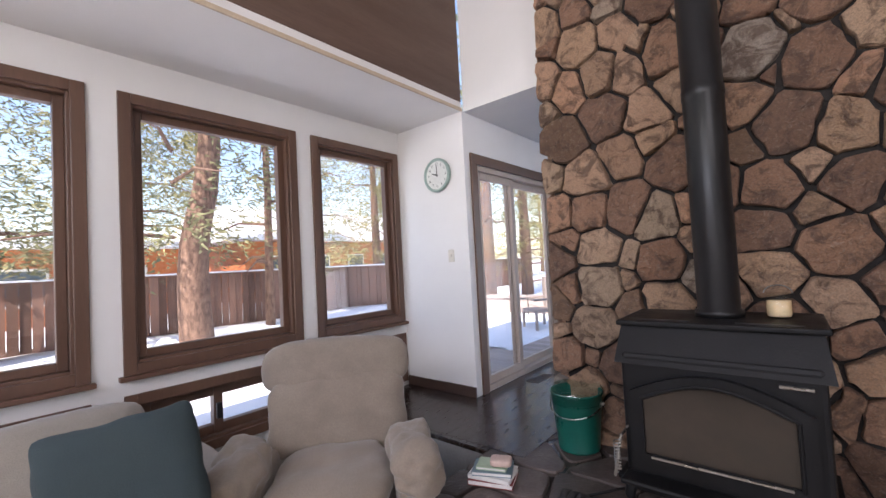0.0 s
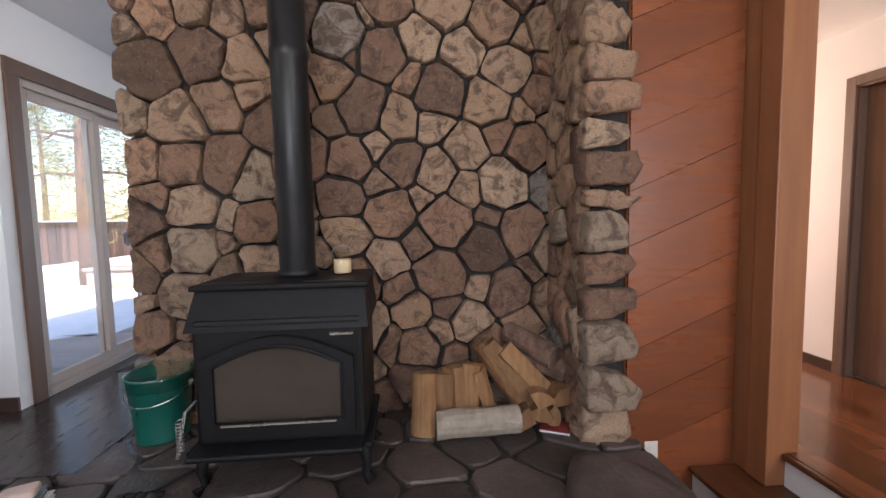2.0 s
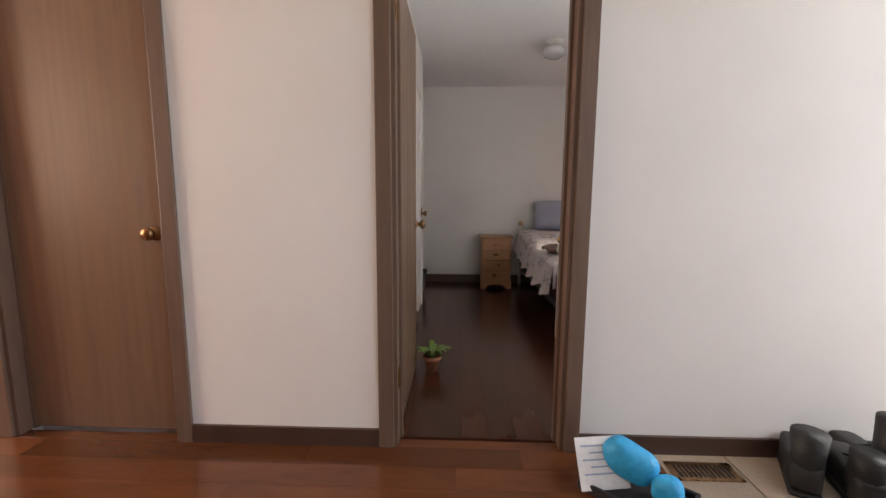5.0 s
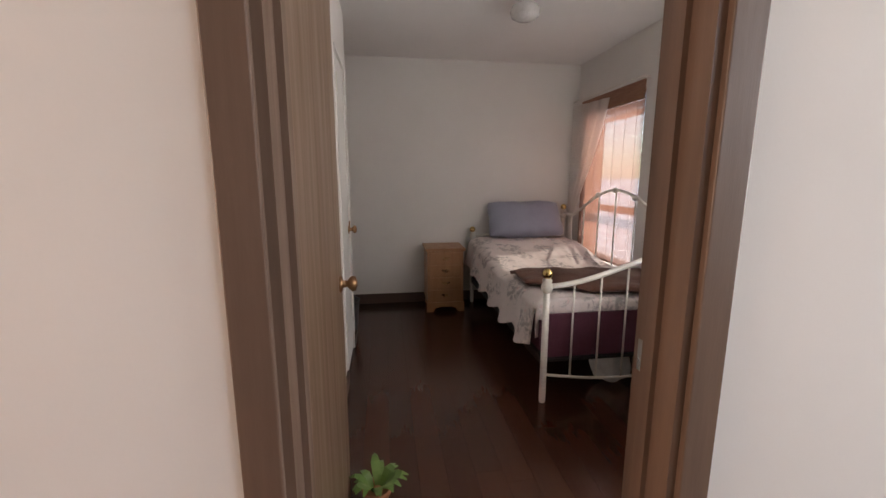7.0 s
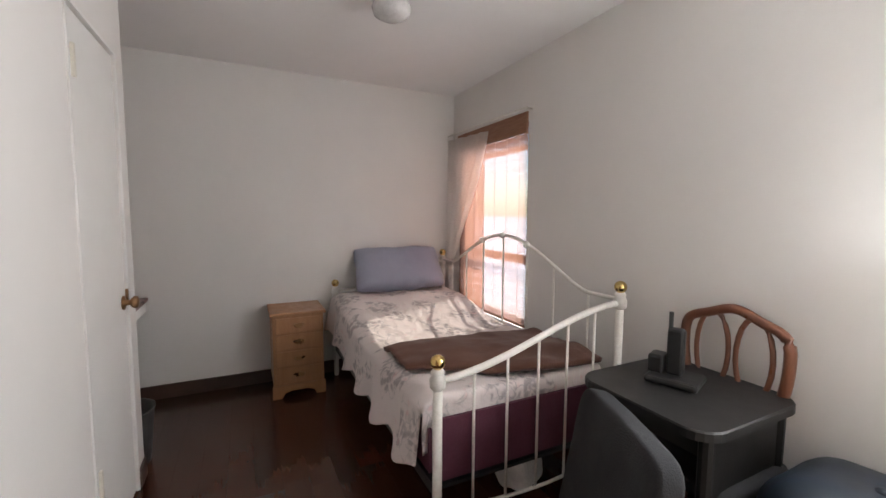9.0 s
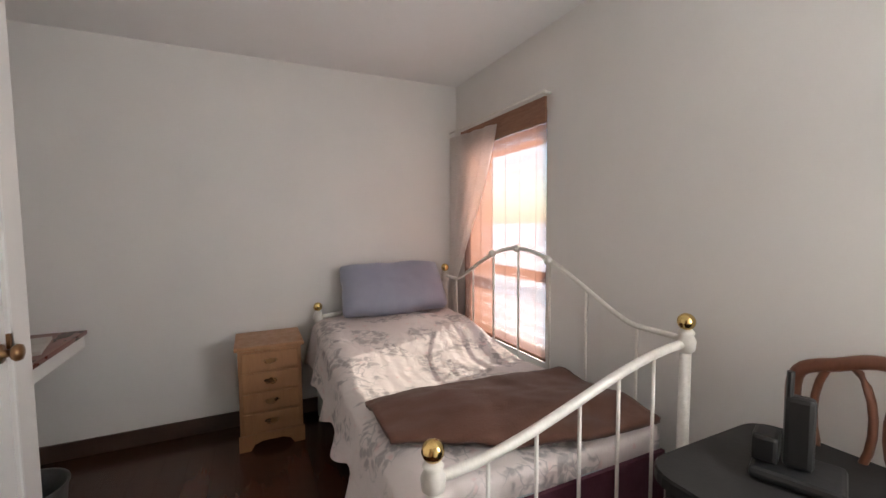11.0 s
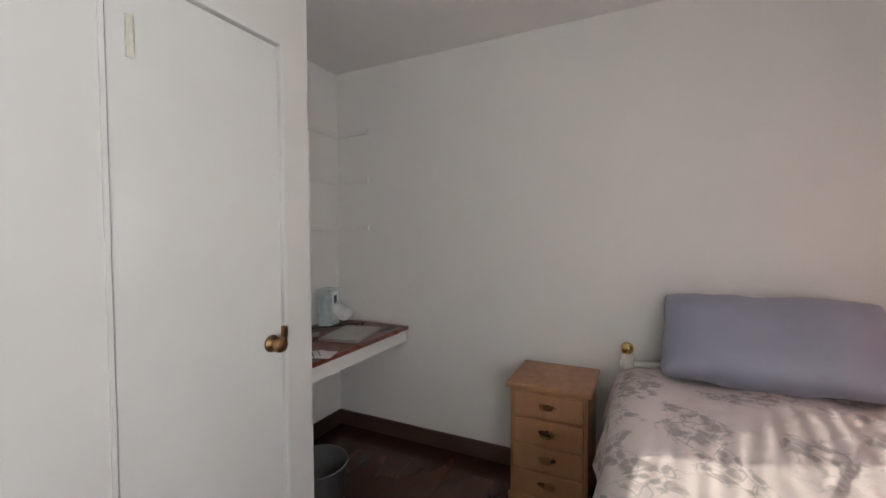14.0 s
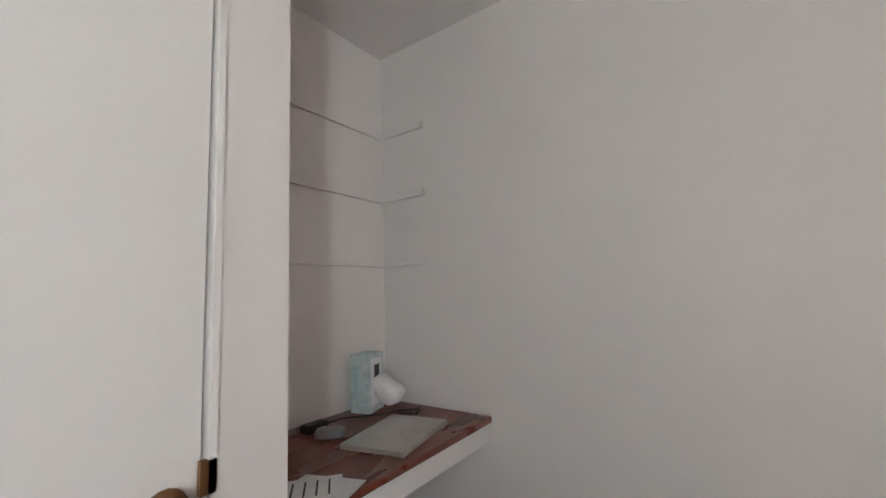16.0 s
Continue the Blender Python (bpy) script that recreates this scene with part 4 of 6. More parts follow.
for k, (x, z0) in enumerate(((0.93, 0.06), (1.05, 0.07), (1.14, 0.06), (1.04, 0.18), (1.13, 0.19))):
    split_log((x, 2.72, F + z0), 0.34, 0.10, rnd.uniform(-14, 14), (rnd.uniform(-3, 3), rnd.uniform(-40, 40)), k + 21, "golden split firewood log")
for k, (x, z0) in enumerate(((1.06, 0.33), (1.02, 0.42))):
    split_log((x, 2.76, F + z0), 0.36, 0.07, 60 - 20 * k, (14, 20), k + 31, "rough barked branch on the firewood stack", bark=True)
split_log((1.62, 2.05, 0.10), 0.36, 0.16, 70, (0, 20), 31, "golden split log beside the step", group="")

# ---- living room furniture ----
rec = thing("recliner_chair", (-2.05, 1.57, 0.0), "beige microfibre recliner with overstuffed back and arms", "armchair", turn=50)
T = Matrix.Translation
part("seat_base", cushion((0.84, 0.76, 0.32), 0.05, 0.008, 1, m=T((0, 0.02, 0.19))), SUEDE, rec, smooth=True)
part("seat_cushion", cushion((0.62, 0.70, 0.20), 0.35, 0.03, 2, cuts=16, m=T((0, -0.14, 0.43)), square=4), SUEDE, rec, smooth=True)
part("lower_back", cushion((0.86, 0.28, 0.50), 0.2, 0.028, 3, cuts=18, m=T((0, 0.30, 0.64)) @ pose(0, 0, 0, -14), square=5), SUEDE, rec, smooth=True)
part("head_cushion", cushion((0.96, 0.30, 0.36), 0.2, 0.014, 4, cuts=18, m=T((0, 0.40, 0.93)) @ pose(0, 0, 0, -16), square=3.4), SUEDE, rec, smooth=True)
for s in (-1, 1):
    part("armrest", cushion((0.20, 0.74, 0.36), 0.1, 0.014, 5 + s, m=T((0.43 * s, -0.06, 0.34))), SUEDE, rec, smooth=True)
    part("arm_pad", cushion((0.26, 0.46, 0.24), 0.3, 0.045, 8 + s, cuts=16, m=T((0.44 * s, -0.24, 0.56)) @ pose(0, 0, 0, 10), square=3.4, freq=7), SUEDE, rec, smooth=True)
part("footrest", cushion((0.56, 0.10, 0.34), 0.1, 0.01, 12, m=T((0, -0.46, 0.22))), SUEDE, rec, smooth=True)

sofa = thing("sofa", (-2.44, -0.06, 0.0), "grey-beige upholstered sofa below the windows", "sofa", turn=90)
part("sofa_base", cushion((2.1, 0.90, 0.34), 0.03, 0.006, 21, m=T((0, 0, 0.19))), SOFA, sofa, smooth=True)
for s in (-0.45, 0.45):
    part("seat_cushion", cushion((0.86, 0.66, 0.20), 0.2, 0.010, 22 + s, m=T((s, -0.10, 0.45))), SOFA, sofa, smooth=True)
    part("back_cushion", cushion((0.88, 0.24, 0.50), 0.2, 0.012, 25 + s, m=T((s, 0.30, 0.68)) @ pose(0, 0, 0, -10)), SOFA, sofa, smooth=True)
for s in (-1, 1):
    part("armrest", cushion((0.24, 0.92, 0.60), 0.06, 0.010, 27 + s, m=T((1.04 * s, 0, 0.33))), SOFA, sofa, smooth=True)
tagged(part("throw_pillow", cushion((0.52, 0.52, 0.20), 0.85, 0.02, 31, cuts=20, square=16, m=T((-2.02, 0.60, 0.77)) @ pose(0, 0, 0, 0, 0, 70) @ pose(0, 0, 0, 66, 0, 0) @ pose(0, 0, 0, 0, 0, 8)), TEALCLOTH, smooth=True), "dark teal square throw pillow on the sofa", "pillow")

clock = thing("wall_clock", (-2.53, PY, 2.43), "round wall clock with a sage green rim", "clock")
CM = T((-2.53, PY - 0.001, 2.43)) @ pose(0, 0, 0, 90)


def turned(profile, m, n=40):
    bm = lathe(bmesh.new(), profile, (0, 0, 0), n)
    bmesh.ops.transform(bm, matrix=m, verts=bm.verts)
    return bm


part("rim", turned(((0.155, 0.0), (0.165, 0.01), (0.165, 0.03), (0.155, 0.042), (0.142, 0.04), (0.14, 0.02)), CM), CLOCKRIM, clock, "sage green metal rim", True)
part("dial", turned(((0.138, 0.018), (0.138, 0.022)), CM), CLOCKFACE, clock, "pale paper dial")
NUMBERINK = surface("dark_dial_ink", (0.08, 0.10, 0.09), None, 0.7, relief=0)
for k in range(12):
    txt = bpy.data.curves.new("numeral", "FONT")
    txt.body, txt.size, txt.align_x, txt.align_y, txt.extrude = str(k or 12), 0.034, "CENTER", "CENTER", 0.0006
    txt.materials.append(NUMBERINK)
    ob = new("numeral", txt)
    a = radians(30 * k)
    ob.parent = clock
    ob.matrix_basis = pose(0.108 * math.sin(a), -0.0245, 0.108 * math.cos(a), 90)
for nm, ln, ang, w in (("hour_pointer", 0.065, -72, 0.006), ("minute_pointer", 0.098, 0, 0.004)):
    bm = box(-w, w, -0.028, -0.026, -0.015, ln)
    bmesh.ops.transform(bm, matrix=T((-2.53, PY, 2.43)) @ pose(0, 0, 0, 0, ang), verts=bm.verts)
    part(nm, bm, NUMBERINK, clock)
sw = thing("light_switch", (-2.42, PY, 1.64), "cream light switch plate on the clock wall", "switch")
part("plate", box(-2.455, -2.385, PY - 0.006, PY, 1.58, 1.70, bevel=0.003), CREAM, sw)
part("toggle", box(-2.428, -2.412, PY - 0.016, PY - 0.006, 1.625, 1.655, bevel=0.003), CREAM, sw)
outlet = thing("power_outlet", (1.57, 2.43, 0.13), "cream power outlet on the cedar wall", "outlet")
part("plate", box(1.53, 1.605, 2.406, 2.412, 0.20, 0.32, bevel=0.003), CREAM, outlet)
for z in (0.235, 0.285):
    part("socket", box(1.555, 1.58, 2.403, 2.406, z - 0.014, z + 0.014, bevel=0.002), CREAM, outlet)


def floor_register(at, w, d, label, material, turn=0):
    r = thing("floor_register", at, label, "floor vent", turn=turn, world_built=False)
    bm = bmesh.new()
    for q in ((-w / 2, w / 2, -d / 2, -d / 2 + 0.015, 0, 0.006), (-w / 2, w / 2, d / 2 - 0.015, d / 2, 0, 0.006), (-w / 2, -w / 2 + 0.015, -d / 2, d / 2, 0, 0.006), (w / 2 - 0.015, w / 2, -d / 2, d / 2, 0, 0.006)):
        bx(bm, *q)
    part("rim", bm, material, r)
    # black sheet painted in for the shade between the slats
    part("duct_shade", box(-w / 2 + 0.01, w / 2 - 0.01, -d / 2 + 0.01, d / 2 - 0.01, 0.0005, 0.002), BLACK, r)
    n = int(w / 0.02)
    for k in range(n):
        x = -w / 2 + 0.02 + k * (w - 0.04) / (n - 1)
        part("slat", box(x - 0.003, x + 0.003, -d / 2 + 0.015, d / 2 - 0.015, 0.002, 0.005), material, r)
    return r


floor_register((-2.0, 4.0, F), 0.32, 0.13, "dark metal floor vent by the sliding door", BASE, 85)
floor_register((3.28, 0.05, F), 0.26, 0.11, "brass floor vent beside the hall wall", OLDBRASS, 90)

# books at the hearth's edge
z = F
for w, d, h, turn, mat_, lab in ((0.25, 0.19, 0.028, 20, BOOKRED, "dark red hardback book"), (0.24, 0.18, 0.022, 14, PAPER, "white paperback book"), (0.22, 0.16, 0.022, 26, BOOKBLUE, "blue-grey paperback book"), (0.17, 0.12, 0.016, 22, BOOKGREEN, "pale green thin book")):
    b = thing("book", (-1.33, 2.12, z), lab + " in a stack on the hearth", "book", turn=turn, world_built=False, group="books on the hearth")
    part("cover", boxes([(-w / 2, w / 2, -d / 2, d / 2, 0, 0.003), (-w / 2, w / 2, -d / 2, d / 2, h - 0.003, h), (-w / 2, -w / 2 + 0.003, -d / 2, d / 2, 0.003, h - 0.003)]), mat_, b)
    part("page_block", box(-w / 2 + 0.003, w / 2 - 0.005, -d / 2 + 0.004, d / 2 - 0.004, 0.003, h - 0.003), PAPER, b, "white page block")
    z += h + 0.0005
b = thing("tissue_packet", (-1.28, 2.13, z), "cream soft packet lying on the books", "packet", turn=25, world_built=False)
part("wrapper", cushion((0.12, 0.09, 0.04), 0.3, 0.004, 41, 6, m=T((0, 0, 0.02))), surface("pale_pink_packet", (0.66, 0.50, 0.44), None, 0.6), b, smooth=True)

glove = thing("work_glove", (-0.86, 2.08, F), "crumpled dark leather stove glove on the hearth", "glove")
part("palm", cushion((0.15, 0.17, 0.05), 0.3, 0.015, 51, 8, m=T((-0.86, 2.02, F + 0.028))), GREYCLOTH, glove, smooth=True)
for k in range(4):
    part("finger", tube(bmesh.new(), [(-0.91 + 0.035 * k, 2.09, F + 0.03), (-0.92 + 0.042 * k, 2.15, F + 0.045), (-0.91 + 0.045 * k, 2.20, F + 0.025)], [0.017, 0.018, 0.012], 8), GREYCLOTH, glove, smooth=True)
part("thumb", tube(bmesh.new(), [(-0.79, 2.02, F + 0.03), (-0.75, 2.07, F + 0.04), (-0.73, 2.11, F + 0.025)], [0.018, 0.018, 0.012], 8), GREYCLOTH, glove, smooth=True)
poker = tagged(part("fire_poker", tube(bmesh.new(), [(-0.92, 2.12, F + 0.012), (-0.66, 2.48, F + 0.012), (-0.58, 2.60, F + 0.02)], 0.007, 8), IRON, smooth=True), "thin black iron poker lying on the hearth", "poker")
box_ = thing("matchbox", (0.02, 1.93, F), "small white and red matchbox on the hearth", "matchbox", turn=8, world_built=False)
part("sleeve", box(-0.055, 0.055, -0.03, 0.03, 0, 0.03, bevel=0.002), PAPER, box_)
part("label_bar", box(-0.04, 0.04, -0.0305, -0.0301, 0.008, 0.022), BOOKRED, box_)

bk = thing("magazine", (1.10, 2.56, F), "small glossy booklet leaning by the log stack", "magazine", turn=-25, world_built=False)
part("cover", box(-0.08, 0.08, -0.06, 0.06, 0.012, 0.016), BOOKRED, bk)
part("page_block", box(-0.08, 0.08, -0.06, 0.06, 0.0, 0.012), PAPER, bk)

# ---- hall things ----
tray = thing("boot_tray", (3.14, 0.37, F), "dark tray by the doorway holding a blue bag", "tray", turn=-40, world_built=False)
part("tray_base", box(-0.105, 0.105, -0.17, 0.17, 0.0, 0.012, bevel=0.004), GREYCLOTH, tray)
part("tray_rim", boxes([(-0.115, -0.10, -0.18, 0.18, 0, 0.035), (0.10, 0.115, -0.18, 0.18, 0, 0.035), (-0.10, 0.10, -0.18, -0.165, 0, 0.035), (-0.10, 0.10, 0.165, 0.18, 0, 0.035)], bevel=0.004), GREYCLOTH, tray)
bb = thing("blue_bag", (3.14, 0.37, F + 0.013), "bright blue stuffed fabric bag tied in the middle", "bag", turn=-38, world_built=False)
part("bag_body", cushion((0.10, 0.18, 0.14), 0.3, 0.022, 71, 14, m=T((0.02, 0.04, 0.09)) @ pose(0, 0, 0, 20), square=2.8), SKYBLUE, bb, smooth=True)
part("bag_end", cushion((0.09, 0.11, 0.10), 0.3, 0.016, 72, 12, m=T((-0.0, -0.09, 0.055)), square=2.6), SKYBLUE, bb, smooth=True)
lf = thing("paper_leaflet", (3.15, 0.48, F + 0.013), "white printed leaflet leaning on the blue bag", "leaflet", turn=8, world_built=False)
bm = box(-0.012, -0.010, -0.07, 0.12, 0.0, 0.18)
bmesh.ops.transform(bm, matrix=pose(0.0, -0.02, 0.0, 0, 28, 0), verts=bm.verts)
part("sheet", bm, PAPER, lf)
for k in range(5):
    bm = box(-0.0128, -0.0122, -0.05, 0.10 - 0.03 * (k % 2), 0.05 + 0.024 * k, 0.056 + 0.024 * k)
    bmesh.ops.transform(bm, matrix=pose(0.0, -0.02, 0.0, 0, 28, 0), verts=bm.verts)
    part("text_line", bm, surface("blue_grey_print", (0.35, 0.42, 0.55), None, 0.8, relief=0), lf)
tagged(part("door_mat", box(2.45, 3.02, -0.9, 0.12, F + 0.001, F + 0.012, bevel=0.004), GREYMAT), "grey ribbed door mat on the entry tiles", "mat")


def boot(at, turn, tall, label):
    r = thing("boot", at, label, "boot", turn=turn, world_built=False, group="footwear by the wall")
    part("sole", box(-0.05, 0.05, -0.15, 0.14, 0, 0.025, bevel=0.01), BLACK, r)
    part("foot", cushion((0.10, 0.28, 0.11), 0.2, 0.006, 81, 8, m=T((0, 0, 0.075))), BOOTLEATHER, r, smooth=True)
    part("shaft", tube(bmesh.new(), [(0, 0.08, 0.08), (0, 0.09, 0.15), (0, 0.095, tall)], [0.055, 0.052, 0.058], 14), BOOTLEATHER, r, smooth=True)
    part("lace", tube(bmesh.new(), [(-0.03, -0.02, 0.125), (0.03, 0.0, 0.14), (-0.03, 0.02, 0.155), (0.03, 0.03, 0.17)], 0.004, 6), GREYCLOTH, r)
    return r


boot((3.26, -0.30, F), 60, 0.24, "black leather ankle boot by the hall wall")
boot((3.20, -0.44, F), 70, 0.20, "black leather ankle boot by the hall wall")
boot((3.27, -0.56, F), 85, 0.30, "tall black winter boot by the hall wall")
boot((3.20, -0.70, F), 85, 0.30, "tall black winter boot by the hall wall")


def potted_plant(at, label):
    r = thing("potted_plant", at, label, "plant")
    part("pot", lathe(bmesh.new(), ((0.035, 0), (0.052, 0.075), (0.058, 0.076), (0.058, 0.095), (0.05, 0.095), (0.045, 0.085)), at, 20), TERRACOTTA, r, smooth=True)
    rr = random.Random(3)
    for k in range(26):
        a, ln = rr.uniform(0, 6.28), rr.uniform(0.07, 0.15)
        bm = bmesh.new()
        base = Vector(at) + Vector((0.02 * math.cos(a), 0.02 * math.sin(a), 0.085))
        out = Vector((math.cos(a), math.sin(a), 0))
        side = Vector((-math.sin(a), math.cos(a), 0))
        row = []
        for i in range(5):
            u = i / 4
            c = base + out * ln * u * 0.75 + Vector((0, 0, ln * (1.5 * u - 1.0 * u * u)))
            w = 0.018 * math.sin(math.pi * min(0.95, u * 0.9 + 0.1))
            row.append((bm.verts.new(c - side * w), bm.verts.new(c + side * w)))
        for p, q in zip(row, row[1:]):
            bm.faces.new((p[0], p[1], q[1], q[0]))
        part("leaf", bm, LEAF, r)
    return r


potted_plant((4.19, 1.19, F), "small leafy houseplant in a terracotta pot holding the door")

cab = thing("wall_cabinet", (4.66, 5.30, 0.78), "orange wood cabinet on the far hall wall", "cabinet")
part("body", box(4.33, 5.0, 5.14, 5.299, 0.78, 2.40, bevel=0.006), ORANGEWOOD, cab)
for c, d in ((0.81, 1.57), (1.61, 2.37)):
    dd = part("cabinet_door", box(4.37, 4.97, 5.122, 5.139, c, d, bevel=0.006), ORANGEWOOD, cab)
    part("raised_panel", box(4.45, 4.89, 5.114, 5.1215, c + 0.08, d - 0.08, bevel=0.003), ORANGEWOOD, dd)
    for zz in (c + 0.08, d - 0.13):
        part("hinge", box(4.372, 4.39, 5.115, 5.1218, zz, zz + 0.05), OLDBRASS, dd)

# ---- daybed ----
bed = thing("daybed", (5.82, -0.24, F), "white enamelled iron daybed with brass finials", "bed")
FX, HX, YF, YB = 4.84, 6.80, 0.25, -0.72


def s_rail(x):
    """The sweep of an end panel's top rail, low at the front and high at the wall."""
    pts = []
    for i in range(21):
        u = i / 20
        s = u * u * (3 - 2 * u)
        pts.append((x, YF + (YB - YF) * u, 1.035 + 0.215 * s))
    return pts


for x in (FX, HX):
    for y, top in ((YF, 1.07), (YB, 1.29)):
        post = part("post", tube(bmesh.new(), [(x, y, F), (x, y, F + 0.02), (x, y, top)], [0.017, 0.019, 0.019], 14), ENAMEL, bed, smooth=True)
        part("collar", lathe(bmesh.new(), ((0.019, -0.07), (0.03, -0.06), (0.033, -0.03), (0.024, -0.01), (0.028, 0.0), (0.02, 0.012)), (x, y, top), 16), ENAMEL, post, smooth=True)
        part("finial", ball(bmesh.new(), (x, y, top + 0.038), 0.030), BRASS, post, "polished brass ball finial", True)
    part("top_rail", tube(bmesh.new(), s_rail(x), 0.015, 12), ENAMEL, bed, smooth=True)
    part("bottom_rail", tube(bmesh.new(), [(x, YF + (YB - YF) * u, F + 0.17 - 0.05 * math.sin(math.pi * u)) for u in np.linspace(0, 1, 15)], 0.008, 8), ENAMEL, bed, smooth=True)
    rail = s_rail(x)
    for k in range(1, 6):
        u = k / 6
        y = YF + (YB - YF) * u
        s = u * u * (3 - 2 * u)
        part("spindle", tube(bmesh.new(), [(x, y, F + 0.17 - 0.05 * math.sin(math.pi * u)), (x, y, 1.035 + 0.215 * s)], 0.006, 8), ENAMEL, bed, smooth=True)


def back_z(x):
    """Level at both ends, with a wide arch between."""
    u = (x - 5.05) / 1.55
    return 1.265 + (0.265 * math.sin(math.pi * u) ** 1.3 if 0 < u < 1 else 0.0)


part("back_rail", tube(bmesh.new(), [(x, YB, back_z(x)) for x in np.linspace(FX, HX, 50)], 0.011, 10), ENAMEL, bed, smooth=True)
part("back_lower_rail", tube(bmesh.new(), [(FX, YB, F + 0.30), (HX, YB, F + 0.30)], 0.009, 8), ENAMEL, bed, smooth=True)
for x in (5.04, 5.31, 5.56, 5.83, 6.09, 6.35, 6.60):
    part("back_spindle", tube(bmesh.new(), [(x, YB, F + 0.30), (x, YB, back_z(x))], 0.006, 8), ENAMEL, bed, smooth=True)
for x in (5.56, 5.83, 6.09):
    part("rosette", ball(bmesh.new(), (x, YB + 0.012, back_z(x)), 0.024, 0.9, 10), ENAMEL, bed, smooth=True)
part("side_frame", boxes([(FX, HX, YF - 0.02, YF + 0.01, F + 0.22, F + 0.27), (FX, HX, YB, YB + 0.03, F + 0.22, F + 0.27), (FX + 0.02, HX - 0.02, YB + 0.03, YF - 0.02, F + 0.235, F + 0.25)]), BLACK, bed, "black steel spring frame")
tagged(part("mattress", cushion((1.88, 0.92, 0.30), 0.05, 0.004, 91, 12, m=T((5.82, -0.235, 0.745))), SHEET, smooth=True), "pale blue sheeted mattress on the daybed", "mattress")
tagged(part("bed_skirt", boxes([(FX + 0.03, FX + 0.045, YB + 0.05, YF - 0.02, F + 0.26, F + 0.52), (FX + 0.045, HX - 0.03, YF + 0.002, YF + 0.014, F + 0.30, F + 0.48)]), PLUM), "dark plum bed skirt below the spread", "bed skirt")

# the spread: one cloth over the top, down the front and over the foot, with a scalloped hem
bm = bmesh.new()
NX, NY = 96, 72
TOPZ = 0.925
grid = []
for i in range(NX + 1):
    row = []
    for j in range(NY + 1):
        a = FX - 0.27 + (HX - 0.02 - FX + 0.27) * i / NX
        b = YB + 0.04 + (YF + 0.04 - YB - 0.04 + 0.42) * j / NY
        over_f = max(0, b - (YF + 0.03))
        over_x = max(0, (FX + 0.07) - a)
        x, y, zz = a, b, TOPZ
        zz += 0.012 * noise.fractal(Vector((a * 5, b * 5, 0)), 1, 2, 3) + 0.02 * noise.noise(Vector((a * 2, b * 2, 4)))
        head = min(1.0, max(0.0, (a - 5.75) / 0.80))
        zz += 0.10 * head * head * (3 - 2 * head)
        if over_f > 0:
            hem = 0.21 + 0.035 * abs(math.sin(a * 9)) + 0.02 * noise.noise(Vector((a * 4, 0, 0)))
            k = min(over_f / 0.42, 1) * hem
            y = YF + 0.035 + 0.035 * math.sin(a * 19 + 2 * noise.noise(Vector((a * 3, 1, 1)))) * min(1, k * 3.5) * 0.8 + 0.05 * min(1, k * 4)
            zz -= k
        if over_x > 0:
            hem = 0.17 + 0.07 * abs(math.sin(b * 8.5 + 0.6))
            k = min(over_x / 0.34, 1) * hem
            x = FX + 0.068 - 0.012 * math.sin(b * 23) * min(1, k * 5)
            zz -= k
        zz -= 0.035 * max(0, 1 - min((YF + 0.03 - min(b, YF + 0.03)) / 0.08, 1)) ** 2
        row.append(bm.verts.new((x, y, zz)))
    grid.append(row)
for i in range(NX):
    for j in range(NY):
        if (FX + 0.07) - (FX - 0.27 + (HX - 0.02 - FX + 0.27) * i / NX) > 0 and j > NY * 0.70:
            continue
        bm.faces.new((grid[i][j], grid[i + 1][j], grid[i + 1][j + 1], grid[i][j + 1]))
for v in [v for v in bm.verts if not v.link_faces]:
    bm.verts.remove(v)
spread = tagged(part("bedspread", bm, FLORAL, smooth=True), "floral cotton bedspread with scalloped hem on the daybed", "bedspread")
so = spread.modifiers.new("thick", "SOLIDIFY")
so.thickness, so.offset = 0.008, 1

bm = bmesh.new()
grid = []
for i in range(31):
    row = []
    for j in range(51):
        u, v = i / 30, j / 50
        y = YF + 0.01 - 0.94 * v
        x0 = 5.16 - 0.26 * min(1.0, v * 1.6)
        x = x0 + (5.47 + 0.03 * math.sin(v * 4) - x0) * u
        zz = TOPZ + 0.026 + 0.022 * noise.fractal(Vector((x * 5, y * 4, 7)), 1, 2, 3) + 0.055 * math.sin(math.pi * u) ** 0.7 * (0.6 + 0.4 * math.sin(v * 5))
        drop = max(0, y - (YF + 0.01))
        zz -= drop * 1.6
        row.append(bm.verts.new((x, y, zz)))
    grid.append(row)
for i in range(30):
    for j in range(50):
        bm.faces.new((grid[i][j], grid[i + 1][j], grid[i + 1][j + 1], grid[i][j + 1]))
bl = tagged(part("brown_blanket", bm, BLANKET, smooth=True), "folded brown fleece blanket across the bed's foot", "blanket")
so = bl.modifiers.new("thick", "SOLIDIFY")
so.thickness, so.offset = 0.022, 1

tagged(part("bed_pillow", cushion((0.38, 0.76, 0.20), 0.9, 0.020, 95, 24, m=T((6.725, -0.275, 1.215)) @ pose(0, 0, 0, 0, -56, 0), freq=4, square=20), LAVENDER, smooth=True), "blue-grey satin pillow leaning at the bed's head", "pillow")

